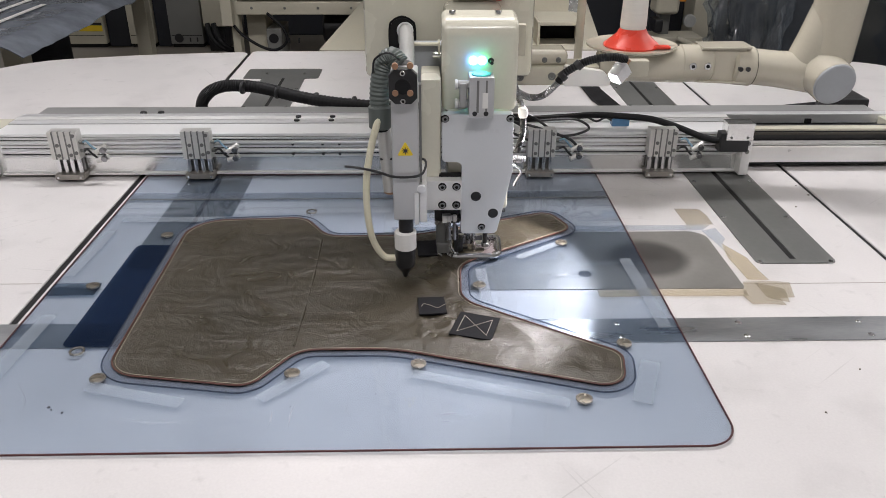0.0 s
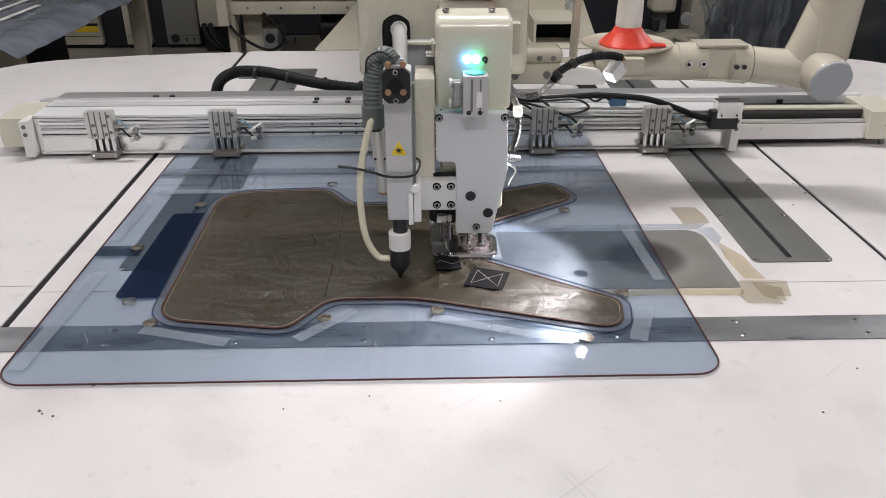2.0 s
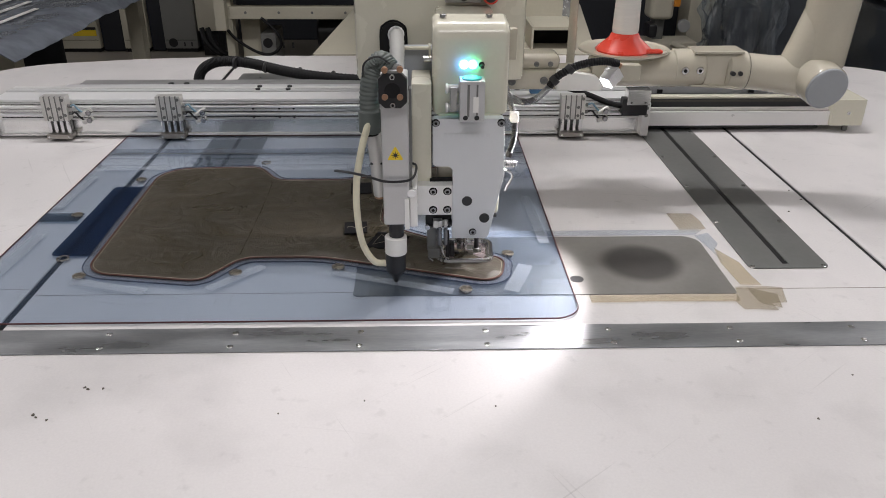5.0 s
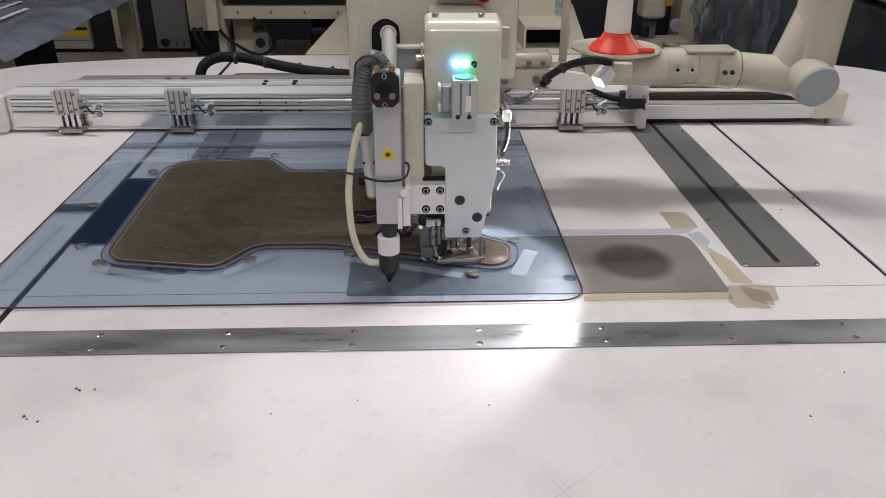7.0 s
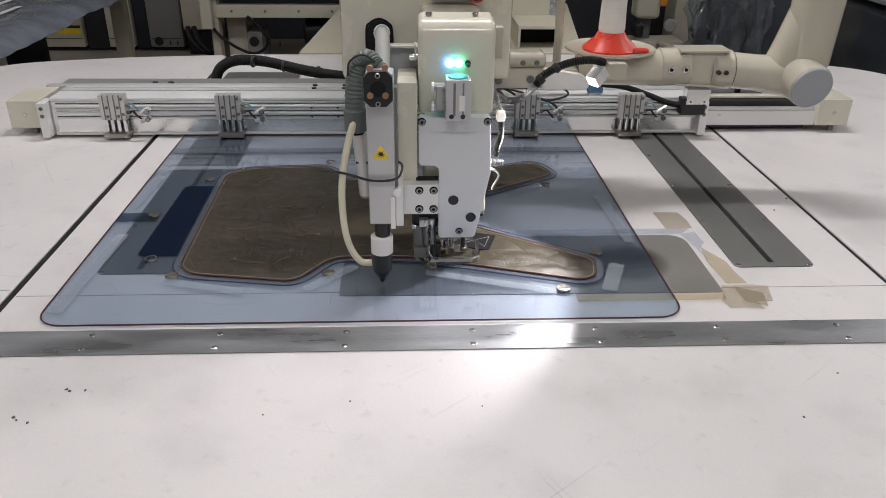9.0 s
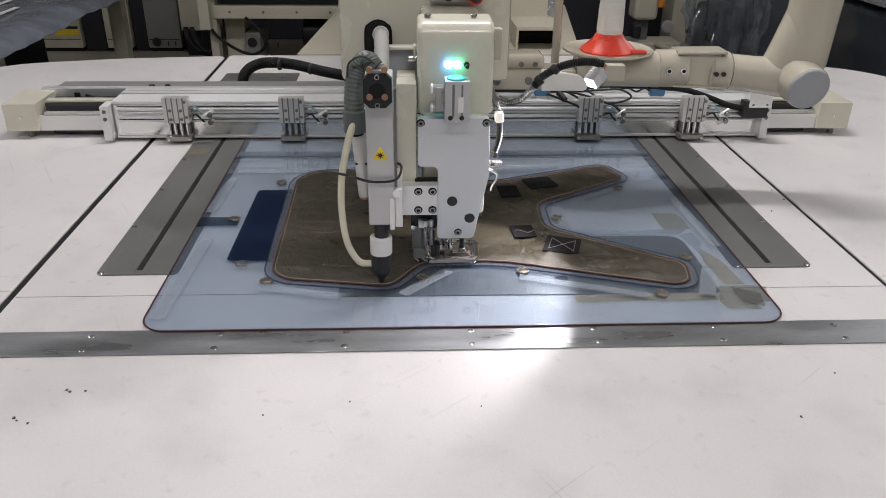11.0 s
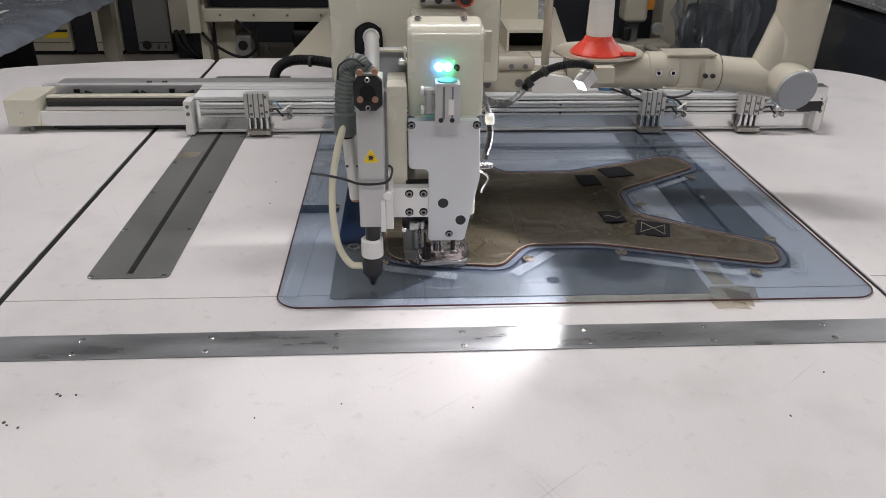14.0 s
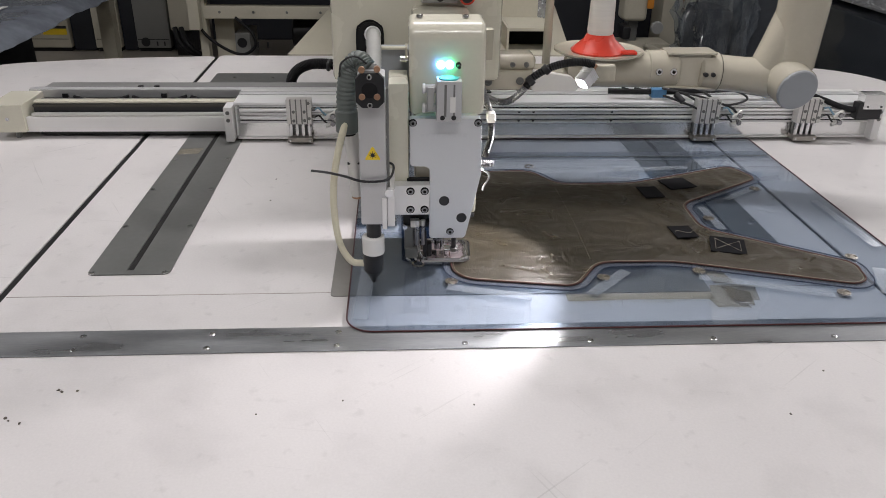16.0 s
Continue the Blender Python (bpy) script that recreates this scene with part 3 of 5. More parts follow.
# Black bar paints the shade of a slot that isn't cut.
on_head("slot_shadow", box(-0.086, -0.046, -0.0035, 0.006, 0.1715, 0.1765), GAP)
plate = on_head("face_plate", slab(rounded([(-0.081, 0.287, 0.004), (0.042, 0.287, 0.004), (0.0455, 0.185, 0.02), (0.020, 0.060, 0.008), (-0.046, 0.060, 0.006), (-0.046, 0.200, 0.010), (-0.081, 0.200, 0.008)]), -0.006, 0.014, "xz", 0.0015), PLATE_GREY, "satin grey metal face plate with screws and holes")
for sx, sz in ((-0.0755, 0.2795), (0.0368, 0.2795), (-0.008, 0.0735)):
    part("screw_recess", rod((sx, -0.0066, sz), (sx, -0.002, sz), 0.0072, seg=18), GAP, plate)
    c = part("plate_screw", socket_screw(0.0056, 0.004, "y"), NECK_STEEL, plate)
    c.location = (sx, -0.0062, sz)
    part("hex_socket", rod((sx, -0.0104, sz), (sx, -0.0085, sz), 0.0026, seg=6), GAP, plate)
# Two holes, their darkness painted as black discs on the plate.
for sx, sz in ((-0.0195, 0.1345), (0.0125, 0.1010)):
    part("hole_disc", rod((sx, -0.0068, sz), (sx, 0.0, sz), 0.0098, seg=20), BLACK, plate, "black disc painting the dark of a round hole")
# worn maker's mark: plain raised bars
for k in range(9):
    part("worn_mark", box(-0.062 + k * 0.0092, -0.056 + k * 0.0092, -0.0064, -0.0055, 0.254, 0.261), surface("mark_grey", (0.68, 0.695, 0.71), 0.36, 0.3, 0.05, 20, 0), plate, smooth=0)
# air cylinder and its ports
cyl = on_head("air_cylinder", box(-0.0365, 0.0055, -0.030, 0.010, 0.2885, 0.357, 0.002), DARK_ALU, "square aluminium air cylinder")
part("groove", box(-0.024, -0.020, -0.0306, -0.02, 0.297, 0.352), STEEL_DARK, cyl)
part("groove", box(-0.009, -0.006, -0.0306, -0.02, 0.297, 0.352), STEEL_DARK, cyl)
part("cap_ring", turned([(0, 0.0165), (0.002, 0.0165), (0.003, 0.013)], (-0.0155, -0.010, 0.357), (-0.0155, -0.010, 0.4)), surface("cyan_ring", (0.10, 0.55, 0.60), 0.3, 0.2, 0.05, 20, 0), cyl, "turquoise cap ring")
part("sticker", box(-0.014, -0.005, -0.0312, -0.0302, 0.305, 0.331), WHITE_PLASTIC, cyl, "small white sticker")
for sx in (-0.0265, -0.0075):
    part("bolt_hole", rod((sx, -0.0308, 0.2955), (sx, -0.02, 0.2955), 0.0042), BLACK, cyl)
for sz in (0.307, 0.340):
    f = on_head("air_fitting", rod((-0.058, -0.008, sz), (-0.036, -0.008, sz), 0.0072), LIGHT_GREY, "brass and chrome air fitting")
    part("release_ring", rod((-0.0595, -0.008, sz), (-0.055, -0.008, sz), 0.0085), ALU_SATIN, f)
on_head("fitting_body", box(-0.052, -0.040, -0.018, 0.006, 0.302, 0.344, 0.003), LIGHT_GREY)
# status lights
for sx, m, lab in ((-0.0275, LED_BLUE, "lit blue status light"), (-0.0125, LED_GREEN, "lit green status light")):
    on_head("status_light", turned([(0, 0.0075), (0.005, 0.0075), (0.009, 0.005), (0.0105, 0.001)], (sx, 0.026, 0.3725), (sx, -0.02, 0.3725)), m, lab)
on_head("toggle_switch", turned([(0, 0.005), (0.004, 0.005), (0.005, 0.0025), (0.016, 0.003)], (0.0025, 0.026, 0.3725), (0.0045, -0.02, 0.368)), BLACK, "small dark green toggle switch")
# bracket with four screws
br = on_head("laser_bracket", box(-0.110, -0.0465, -0.024, 0.0, 0.1155, 0.1715, 0.0015), ALU_SATIN, "milled aluminium bracket")
for sx in (-0.0805, -0.0555):
    for sz in (0.126, 0.161):
        c = part("bracket_screw", socket_screw(0.0054, 0.004, "y"), NECK_STEEL, br)
        c.location = (sx, -0.0235, sz)
        part("screw_recess", rod((sx, -0.0246, sz), (sx, -0.02, sz), 0.0078, seg=18), GAP, br)
        part("hex_socket", rod((sx, -0.0281, sz), (sx, -0.0262, sz), 0.0030, seg=6), GAP, br)
# presser foot, needle bar and mechanism
on_head("needle_bar", rod((-0.020, 0.030, 0.02), (-0.020, 0.030, 0.12), 0.0042), CHROME)
on_head("needle", turned([(0, 0.0004), (0.012, 0.0009), (0.035, 0.001)], (-0.020, 0.030, 0.004), (-0.020, 0.030, 0.2), seg=8), CHROME)
on_head("presser_bar", rod((-0.030, 0.034, 0.020), (-0.030, 0.034, 0.10), 0.0050), NECK_STEEL)
on_head("presser_bar", rod((0.002, 0.030, 0.016), (0.002, 0.030, 0.10), 0.0046), BLACK)
on_head("bar_collar", rod((0.002, 0.030, 0.016), (0.002, 0.030, 0.024), 0.0072), STEEL_DARK)
on_head("bar_clamp", box(-0.038, -0.022, 0.026, 0.044, 0.040, 0.054, 0.002), NECK_STEEL)
fi = rounded([(-0.062, 0.002, 0.010), (0.020, 0.002, 0.010), (0.024, 0.072, 0.010), (-0.058, 0.072, 0.010)])
foot = on_head("presser_foot", ring_band(fi, spread(fi, 0.009), 0.0060, 0.0125), CHROME, "polished rectangular presser foot frame")
part("foot_lip", hose([Vector((q.x, q.y, 0.0132)) for q in spread(fi, 0.0080)], 0.0056, seg=8, closed=True), CHROME, foot)
part("foot_bed", slab(spread(fi, 0.002), 0.0072, 0.0100), FOOT_STEEL, foot, "polished steel foot plate")
part("foot_arm", box(-0.016, 0.012, 0.026, 0.046, 0.010, 0.022, 0.003), CHROME, foot)
part("foot_screw", rod((-0.035, 0.03, 0.010), (-0.035, 0.03, 0.016), 0.005), BLACK, foot)
on_head("mechanism_block", box(-0.094, -0.047, 0.008, 0.06, 0.075, 0.116, 0.002), BLACK)
on_head("mechanism_block", box(-0.0915, -0.0730, 0.004, 0.03, 0.030, 0.080, 0.003), STEEL_DARK)
for gx, gr in ((-0.0680, 0.0048), (-0.0575, 0.0036)):
    on_head("plunger", rod((gx, -0.002, 0.046), (gx, -0.002, 0.084), gr, seg=16), NECK_STEEL, "chrome plunger")
    on_head("plunger_head", rod((gx, -0.002, 0.084), (gx, -0.002, 0.096), gr * 1.25, seg=6), CLAMP_ALU)
on_head("fork", box(-0.057, -0.050, 0.000, 0.012, 0.012, 0.070, 0.0015), BLACK)
on_head("fork_screw", rod((-0.0450, -0.002, 0.088), (-0.0450, 0.010, 0.088), 0.0055), BLACK)
on_head("lever", box(-0.090, -0.067, -0.004, 0.010, 0.018, 0.038, 0.002), STEEL_DARK)
on_head("lever_pin", rod((-0.090, -0.006, 0.082), (-0.090, 0.006, 0.082), 0.0045), CHROME)
on_head("lever_tip", rod((-0.0880, -0.006, 0.020), (-0.0810, -0.006, 0.014), 0.0030), CHROME)
on_head("mechanism_tip", box(-0.080, -0.064, -0.006, 0.006, 0.082, 0.096, 0.001), WHITE_PLASTIC)
on_head("thread_cutter", box(-0.050, -0.040, 0.010, 0.030, 0.014, 0.040, 0.002), BLACK)
on_head("guide_hook", hose([(-0.062, 0.004, 0.05), (-0.064, -0.004, 0.036), (-0.058, -0.006, 0.022), (-0.050, -0.004, 0.018)], 0.0018, seg=8), CHROME)
on_head("tension_spring", hose([(0.046 + 0.0009 * k, 0.02 + 0.0055 * math.sin(k * 1.6), 0.196 + 0.0055 * math.cos(k * 1.6)) for k in range(24)], 0.0016, seg=6, steps=3), NECK_STEEL)
on_head("thread_hook", hose([(0.040, 0.01, 0.190), (0.056, 0.004, 0.186), (0.061, 0.002, 0.176), (0.052, 0.0, 0.160), (0.050, 0.0, 0.152)], 0.0022, seg=8), CHROME)
on_head("knob", rod((0.062, 0.02, 0.196), (0.070, 0.02, 0.196), 0.005), ALU)
on_head("small_knob", rod((0.030, 0.01, 0.1), (0.036, 0.01, 0.1), 0.004), BLACK)
# grey plate and pressure gauges above
on_head("grey_plate", box(-0.132, -0.078, 0.10, 0.14, 0.315, 0.382, 0.002), CAP_GREY)
on_head("plate_bolt", rod((-0.096, 0.085, 0.368), (-0.080, 0.085, 0.368), 0.006), CHROME)
on_head("bolt_plate", box(-0.0865, -0.083, 0.075, 0.10, 0.372, 0.392), CREAM)
on_head("plate_rail", box(-0.132, -0.084, 0.09, 0.10, 0.383, 0.387), CREAM)
reg = on_head("regulator_panel", box(-0.052, 0.020, 0.285, 0.30, 0.432, 0.52, 0.002), LIGHT_GREY, "grey air regulator panel")
for sx, r in ((-0.046, 0.005), (-0.016, 0.008), (0.012, 0.005)):
    part("regulator_knob", rod((sx, 0.268, 0.445), (sx, 0.286, 0.445), r), BLACK, reg)
gauge = on_head("pressure_gauge", rod((0.036, 0.26, 0.448), (0.036, 0.30, 0.448), 0.016), RED, "small round gauge with red rim")
part("gauge_face", rod((0.036, 0.258, 0.448), (0.036, 0.262, 0.448), 0.012), BLACK, gauge)
# cable loom and clips at the head's side
on_head("cable_clip", box(0.060, 0.076, 0.062, 0.082, 0.257, 0.276, 0.004), WHITE_PLASTIC)
on_head("corrugated_cable", hose([(0.068, 0.07, 0.262), (0.070, 0.07, 0.242), (0.068, 0.07, 0.220), (0.062, 0.068, 0.200)], 0.0048, ridge=0.30, steps=14), BLACK, "dark ribbed conduit")
on_head("conduit_end", rod((0.063, 0.068, 0.202), (0.060, 0.067, 0.192), 0.0062), BLACK)
on_head("corrugated_cable", hose([(0.054, 0.11, 0.312), (0.060, 0.10, 0.294), (0.067, 0.078, 0.274)], 0.0050, ridge=0.26, steps=12), NECK_STEEL)
on_head("side_strap", box(0.054, 0.072, 0.11, 0.13, 0.36, 0.415, 0.002), CREAM_DULL)

# ---- laser pointer unit beside the head ----
laser = thing("laser_pointer_unit", -0.145, -0.06, 0.1, "aluminium laser pointer tube with black nozzle and fan cap", "laser unit")


laser.location, laser.scale = (-0.1435, -0.1028, 0.1202), (0.965, 0.965, 0.965)


def on_laser(name, bm, material, label="", parent=None, smooth=35):
    ob = part(name, bm, material, parent or laser, label, smooth)
    if not parent:
        ob.location = (0.145, 0.06, -0.1)
    return ob


body = on_laser("body", box(-0.1665, -0.1215, -0.060, -0.012, 0.113, 0.374, 0.003), DARK_ALU, "satin aluminium square tube")
on_laser("side_plate", box(-0.1213, -0.108, -0.055, 0.065, 0.107, 0.178, 0.0015), ALU_SATIN)
on_laser("side_plate", box(-0.1300, -0.1218, -0.064, -0.058, 0.106, 0.164, 0.001), ALU_SATIN)
on_laser("adjust_knob", rod((-0.118, -0.062, 0.172), (-0.118, -0.052, 0.172), 0.0075), ALU)
on_laser("rail_strip", box(-0.1205, -0.1165, -0.050, -0.03, 0.18, 0.35), STEEL_DARK)
sign = on_laser("warning_sign", slab(rounded([(-0.1575, 0.233, 0.0015), (-0.1305, 0.233, 0.0015), (-0.144, 0.2575, 0.0015)], 4), -0.0608, -0.0600, "xz"), YELLOW, "yellow triangular laser warning sign")
for k in range(8):
    a = k * math.pi / 4
    c = Vector((-0.144, 0.2415))
    d = Vector((math.cos(a), math.sin(a)))
    w = Vector((-d.y, d.x)) * 0.0009
    part("ray_mark", slab([c + w, c + d * 0.0065 + w * 0.4, c + d * 0.0065 - w * 0.4, c - w], -0.0613, -0.0609, "xz"), BLACK, sign, smooth=0)
part("sun_mark", rod((-0.144, -0.0615, 0.2415), (-0.144, -0.0609, 0.2415), 0.0032), BLACK, sign)
fan = on_laser("fan_cap", slab(rounded([(-0.1685, 0.325, 0.010), (-0.1225, 0.325, 0.010), (-0.1225, 0.382, 0.010), (-0.1685, 0.382, 0.010)], 1), -0.074, -0.0595, "xz", 0.0015), BLACK, "black fan cap with copper screws")
for sx, sz in ((-0.1575, 0.387), (-0.1335, 0.388), (-0.1580, 0.344), (-0.1340, 0.344)):
    part("copper_screw", rod((sx, -0.0775, sz), (sx, -0.07, sz), 0.0052), ORANGE, fan)
for sz in (0.376, 0.331):
    c = part("cap_screw", socket_screw(0.0048, 0.004, "y"), CHROME, fan)
    c.location = (-0.1458, -0.0742, sz)
    part("hex_socket", rod((-0.1458, -0.0785, sz), (-0.1458, -0.0765, sz), 0.0022, seg=6), GAP, fan)
part("fan_blades", rod((-0.1458, -0.0748, 0.354), (-0.1458, -0.07, 0.354), 0.013, seg=18), RUBBER, fan)
on_laser("lens_barrel", rod((-0.146, -0.036, 0.075), (-0.146, -0.036, 0.114), 0.0132), BLACK)
on_laser("collar", turned([(0, 0.0175), (0.002, 0.0198), (0.033, 0.0198), (0.035, 0.017)], (-0.1475, -0.036, 0.047), (-0.1475, -0.036, 0.2)), WHITE_PLASTIC, "white plastic collar")
on_laser("nozzle", turned([(0, 0.002), (0.003, 0.0045), (0.012, 0.0072), (0.024, 0.0162), (0.029, 0.0182), (0.060, 0.0190), (0.064, 0.018)], (-0.1485, -0.036, -0.0135), (-0.1475, -0.036, 0.2), seg=24), BLACK, "black conical nozzle")
on_laser("smoke_tube", hose([(-0.186, -0.01, 0.292), (-0.200, -0.025, 0.25), (-0.212, -0.035, 0.19), (-0.214, -0.04, 0.13), (-0.207, -0.04, 0.07), (-0.188, -0.038, 0.032), (-0.165, -0.036, 0.026)], 0.0062), TUBE_WHITE, "milky plastic air tube")
bh = on_laser("grey_hose", hose([(-0.150, -0.01, 0.372), (-0.165, 0.0, 0.384), (-0.180, 0.002, 0.368), (-0.187, 0.002, 0.33), (-0.188, 0.0, 0.29), (-0.188, 0.0, 0.268)], 0.0162, ridge=0.09, seg=16, steps=11), GREY_HOSE, "grey-green ribbed hose")
part("hose_end", rod((-0.188, 0.0, 0.262), (-0.188, 0.0, 0.302), 0.0195, seg=20), GREY_HOSE, bh)
part("hose_mouth", rod((-0.188, 0.0, 0.258), (-0.188, 0.0, 0.264), 0.015, seg=18), GAP, bh)
on_laser("extraction_pipe", rod((-0.184, 0.004, 0.27), (-0.174, 0.006, 0.142), 0.0125, seg=18), CLAMP_ALU, "light grey extraction pipe")
on_laser("pipe_tip", rod((-0.1742, 0.006, 0.150), (-0.1735, 0.006, 0.138), 0.0118), ORANGE)
on_laser("flex_duct", hose([(-0.141, -0.01, 0.370), (-0.141, 0.03, 0.378), (-0.142, 0.10, 0.384), (-0.145, 0.20, 0.384), (-0.149, 0.28, 0.371), (-0.152, 0.34, 0.343), (-0.152, 0.37, 0.32)], 0.0128, ridge=0.05, seg=16, steps=6), LIGHT_GREY, "pale grey flexible duct")
on_laser("duct_clamp", rod((-0.1480, 0.262, 0.3760), (-0.149, 0.276, 0.3722), 0.0165), ALU)
tie = on_laser("cable_tie", hose([(-0.250, -0.030, 0.203), (-0.222, -0.040, 0.203), (-0.190, -0.062, 0.204), (-0.168, -0.066, 0.198), (-0.145, -0.066, 0.196), (-0.122, -0.066, 0.199), (-0.112, -0.05, 0.203), (-0.112, -0.008, 0.206), (-0.14, -0.004, 0.206), (-0.19, -0.004, 0.206)], 0.0022, seg=6), BLACK, "black cable tie")
on_laser("thin_wire", hose([(-0.150, -0.02, 0.383), (-0.170, -0.03, 0.398), (-0.192, -0.02, 0.385), (-0.197, -0.01, 0.36)], 0.0018, seg=6), BLACK)

# ---- work lamp on its gooseneck ----
lamp = thing("work_lamp", 0.10, 0.13, 0.27, "small aluminium work lamp on a corrugated gooseneck, lit", "lamp")


def on_lamp(name, bm, material, label=""):
    ob = part(name, bm, material, lamp, label)
    ob.location = (-0.10, -0.13, -0.27)
    return ob


on_lamp("gooseneck", hose([(0.056, 0.12, 0.296), (0.069, 0.135, 0.284), (0.091, 0.14, 0.275), (0.114, 0.14, 0.279), (0.138, 0.14, 0.301), (0.150, 0.14, 0.318)], 0.0058, ridge=0.22, steps=18), NECK_STEEL, "silver corrugated gooseneck")
on_lamp("cable_sleeve", hose([(0.140, 0.139, 0.304), (0.152, 0.138, 0.322), (0.182, 0.138, 0.340), (0.213, 0.138, 0.349), (0.245, 0.138, 0.351), (0.266, 0.142, 0.345)], 0.0066, ridge=0.20, steps=14), RUBBER, "black corrugated sleeve")
for gx, gz in ((0.148, 0.316), (0.176, 0.337)):
    on_lamp("sleeve_clip", rod((gx - 0.004, 0.138, gz - 0.004), (gx + 0.004, 0.138, gz + 0.004), 0.0098), BLACK)
lamp_m = look((0.2545, 0.140, 0.322), (-0.07, -0.08, 0.0))
lamp_bm = box(-0.0125, 0.0125, -0.0125, 0.0125, -0.016, 0.016, 0.0025)
for k in range(4):
    box(-0.0132, 0.0132, -0.0132, 0.0132, 0.001 + 0.004 * k, 0.003 + 0.004 * k, 0.0004, lamp_bm)
bmesh.ops.transform(lamp_bm, matrix=lamp_m, verts=lamp_bm.verts[:])
on_lamp("lamp_head", lamp_bm, ALU, "brushed aluminium lamp head with cooling ribs")
lens_bm = box(-0.010, 0.010, -0.010, 0.010, -0.0175, -0.0162)
bmesh.ops.transform(lens_bm, matrix=lamp_m, verts=lens_bm.verts[:])
on_lamp("lens", lens_bm, LAMP_GLOW, "bright lamp lens")
on_lamp("joint", rod((0.272, 0.15, 0.344), (0.262, 0.145, 0.330), 0.005), ORANGE)
on_lamp("mounting_block", box(0.272, 0.312, 0.150, 0.172, 0.311, 0.341, 0.002), CREAM_DULL, "beige mounting block")

# ---- jointed stand arm with thread ----
stand = thing("thread_stand_arm", 0.4, 0.4, 0.27, "glossy cream jointed stand arm with a grey end cap", "stand arm")


def on_stand(name, bm, material, label="", parent=None):
    ob = part(name, bm, material, parent or stand, label)
    if not parent:
        ob.location = (-0.4, -0.4, -0.27)
    return ob


a1 = on_stand("arm_bar", box(0.06, 0.20, 0.37, 0.44, 0.278, 0.312, 0.014, segments=3), CREAM_ARM)
a2 = on_stand("arm_bar", box(0.06, 0.27, 0.365, 0.44, 0.236, 0.280, 0.008), CREAM_ARM)
for sx, sz in ((0.096, 0.256), (0.165, 0.258)):
    c = part("bolt", socket_screw(0.0085, 0.006, "y"), STEEL_DARK, a2)
    c.location = (sx, 0.366, sz)
for sx in (0.148, 0.178):
    c = part("bolt", socket_screw(0.006, 0.004, "y"), STEEL_DARK, a1)
    c.location = (sx, 0.371, 0.292)
on_stand("white_cover", slab(rounded([(0.19, 0.240, 0.004), (0.30, 0.240, 0.02), (0.275, 0.272, 0.02), (0.19, 0.285, 0.004)]), 0.345, 0.364, "xz", 0.002), WHITE_PLASTIC, "white curved cover")
on_stand("arm_tube", turned([(0, 0.030), (0.02, 0.036), (0.19, 0.040), (0.20, 0.036)], (0.27, 0.40, 0.275), (0.9, 0.40, 0.275), seg=28), CREAM_ARM)
col = on_stand("collar", turned([(0, 0.036), (0.004, 0.041), (0.066, 0.041), (0.072, 0.036)], (0.447, 0.40, 0.277), (0.9, 0.40, 0.277), seg=28), CREAM_ARM, "cream clamp collar")
for sx in (0.468, 0.500):
    c = part("bolt", socket_screw(0.008, 0.005, "y"), CHROME, col)
    c.location = (sx, 0.3605, 0.280)
    part("hex_socket", rod((sx, 0.3548, 0.280), (sx, 0.3570, 0.280), 0.0036, seg=6), GAP, c).location = (-sx, -0.3605, -0.280)
link = on_stand("link_web", slab(rounded([(0.494, 0.243), (0.590, 0.238), (0.590, 0.317), (0.494, 0.316)]), 0.376, 0.428, "xz", 0.007), CREAM_ARM, "beige recessed link web")
for z0, z1, z2, z3 in ((0.3125, 0.3132, 0.3188, 0.3180), (0.2415, 0.2370, 0.2420, 0.2465)):
    part("flange", slab(rounded([(0.488, z0), (0.596, z1), (0.596, z2), (0.488, z3)]), 0.369, 0.430, "xz", 0.002), CREAM_ARM, link)
ring = on_stand("joint_ring", turned([(0, 0.034), (0.006, 0.041), (0.042, 0.043), (0.046, 0.040)], (0.566, 0.40, 0.272), (0.9, 0.385, 0.262), seg=28), CREAM_ARM)
for sx in (0.572, 0.588):
    part("bolt", rod((sx, 0.352, 0.274), (sx, 0.362, 0.274), 0.005), BLACK, ring)
on_stand("ring_gap", turned([(0, 0.0404), (0.0016, 0.0404)], (0.611, 0.398, 0.2705), (0.9, 0.385, 0.262), seg=28), GAP)
on_stand("elbow_tube", turned([(0, 0.039), (0.05, 0.039), (0.12, 0.044), (0.17, 0.044)], (0.614, 0.398, 0.2700), (0.86, 0.345, 0.256), seg=28), CREAM_ARM)
post_bm = turned([(0, 0.042), (0.02, 0.050), (0.15, 0.0530), (0.62, 0.0530)], (0.763, 0.372, 0.275), (0.790, 0.400, 0.90), seg=36)
flare = turned([(0, 0.040), (0.05, 0.043), (0.125, 0.050)], (0.716, 0.380, 0.278), (0.768, 0.385, 0.395), None, 28)
merge(post_bm, flare)
on_stand("post", post_bm, CREAM_ARM, "stout cream upright post with a flared foot")
on_stand("end_cap", turned([(0, 0.045), (0.004, 0.047), (0.07, 0.049), (0.08, 0.040)], (0.754, 0.302, 0.256), (0.746, 0.398, 0.276), seg=36), CREAM_ARM)
on_stand("cap_disc", turned([(0, 0.042), (0.002, 0.0445), (0.008, 0.045)], (0.7546, 0.296, 0.2545), (0.746, 0.398, 0.276), seg=36), CAP_GREY, "flat grey round end cap")
on_stand("thread_post", rod((0.245, 0.50, 0.255), (0.245, 0.50, 0.9), 0.0095), CREAM_ARM, "thin cream upright rod")

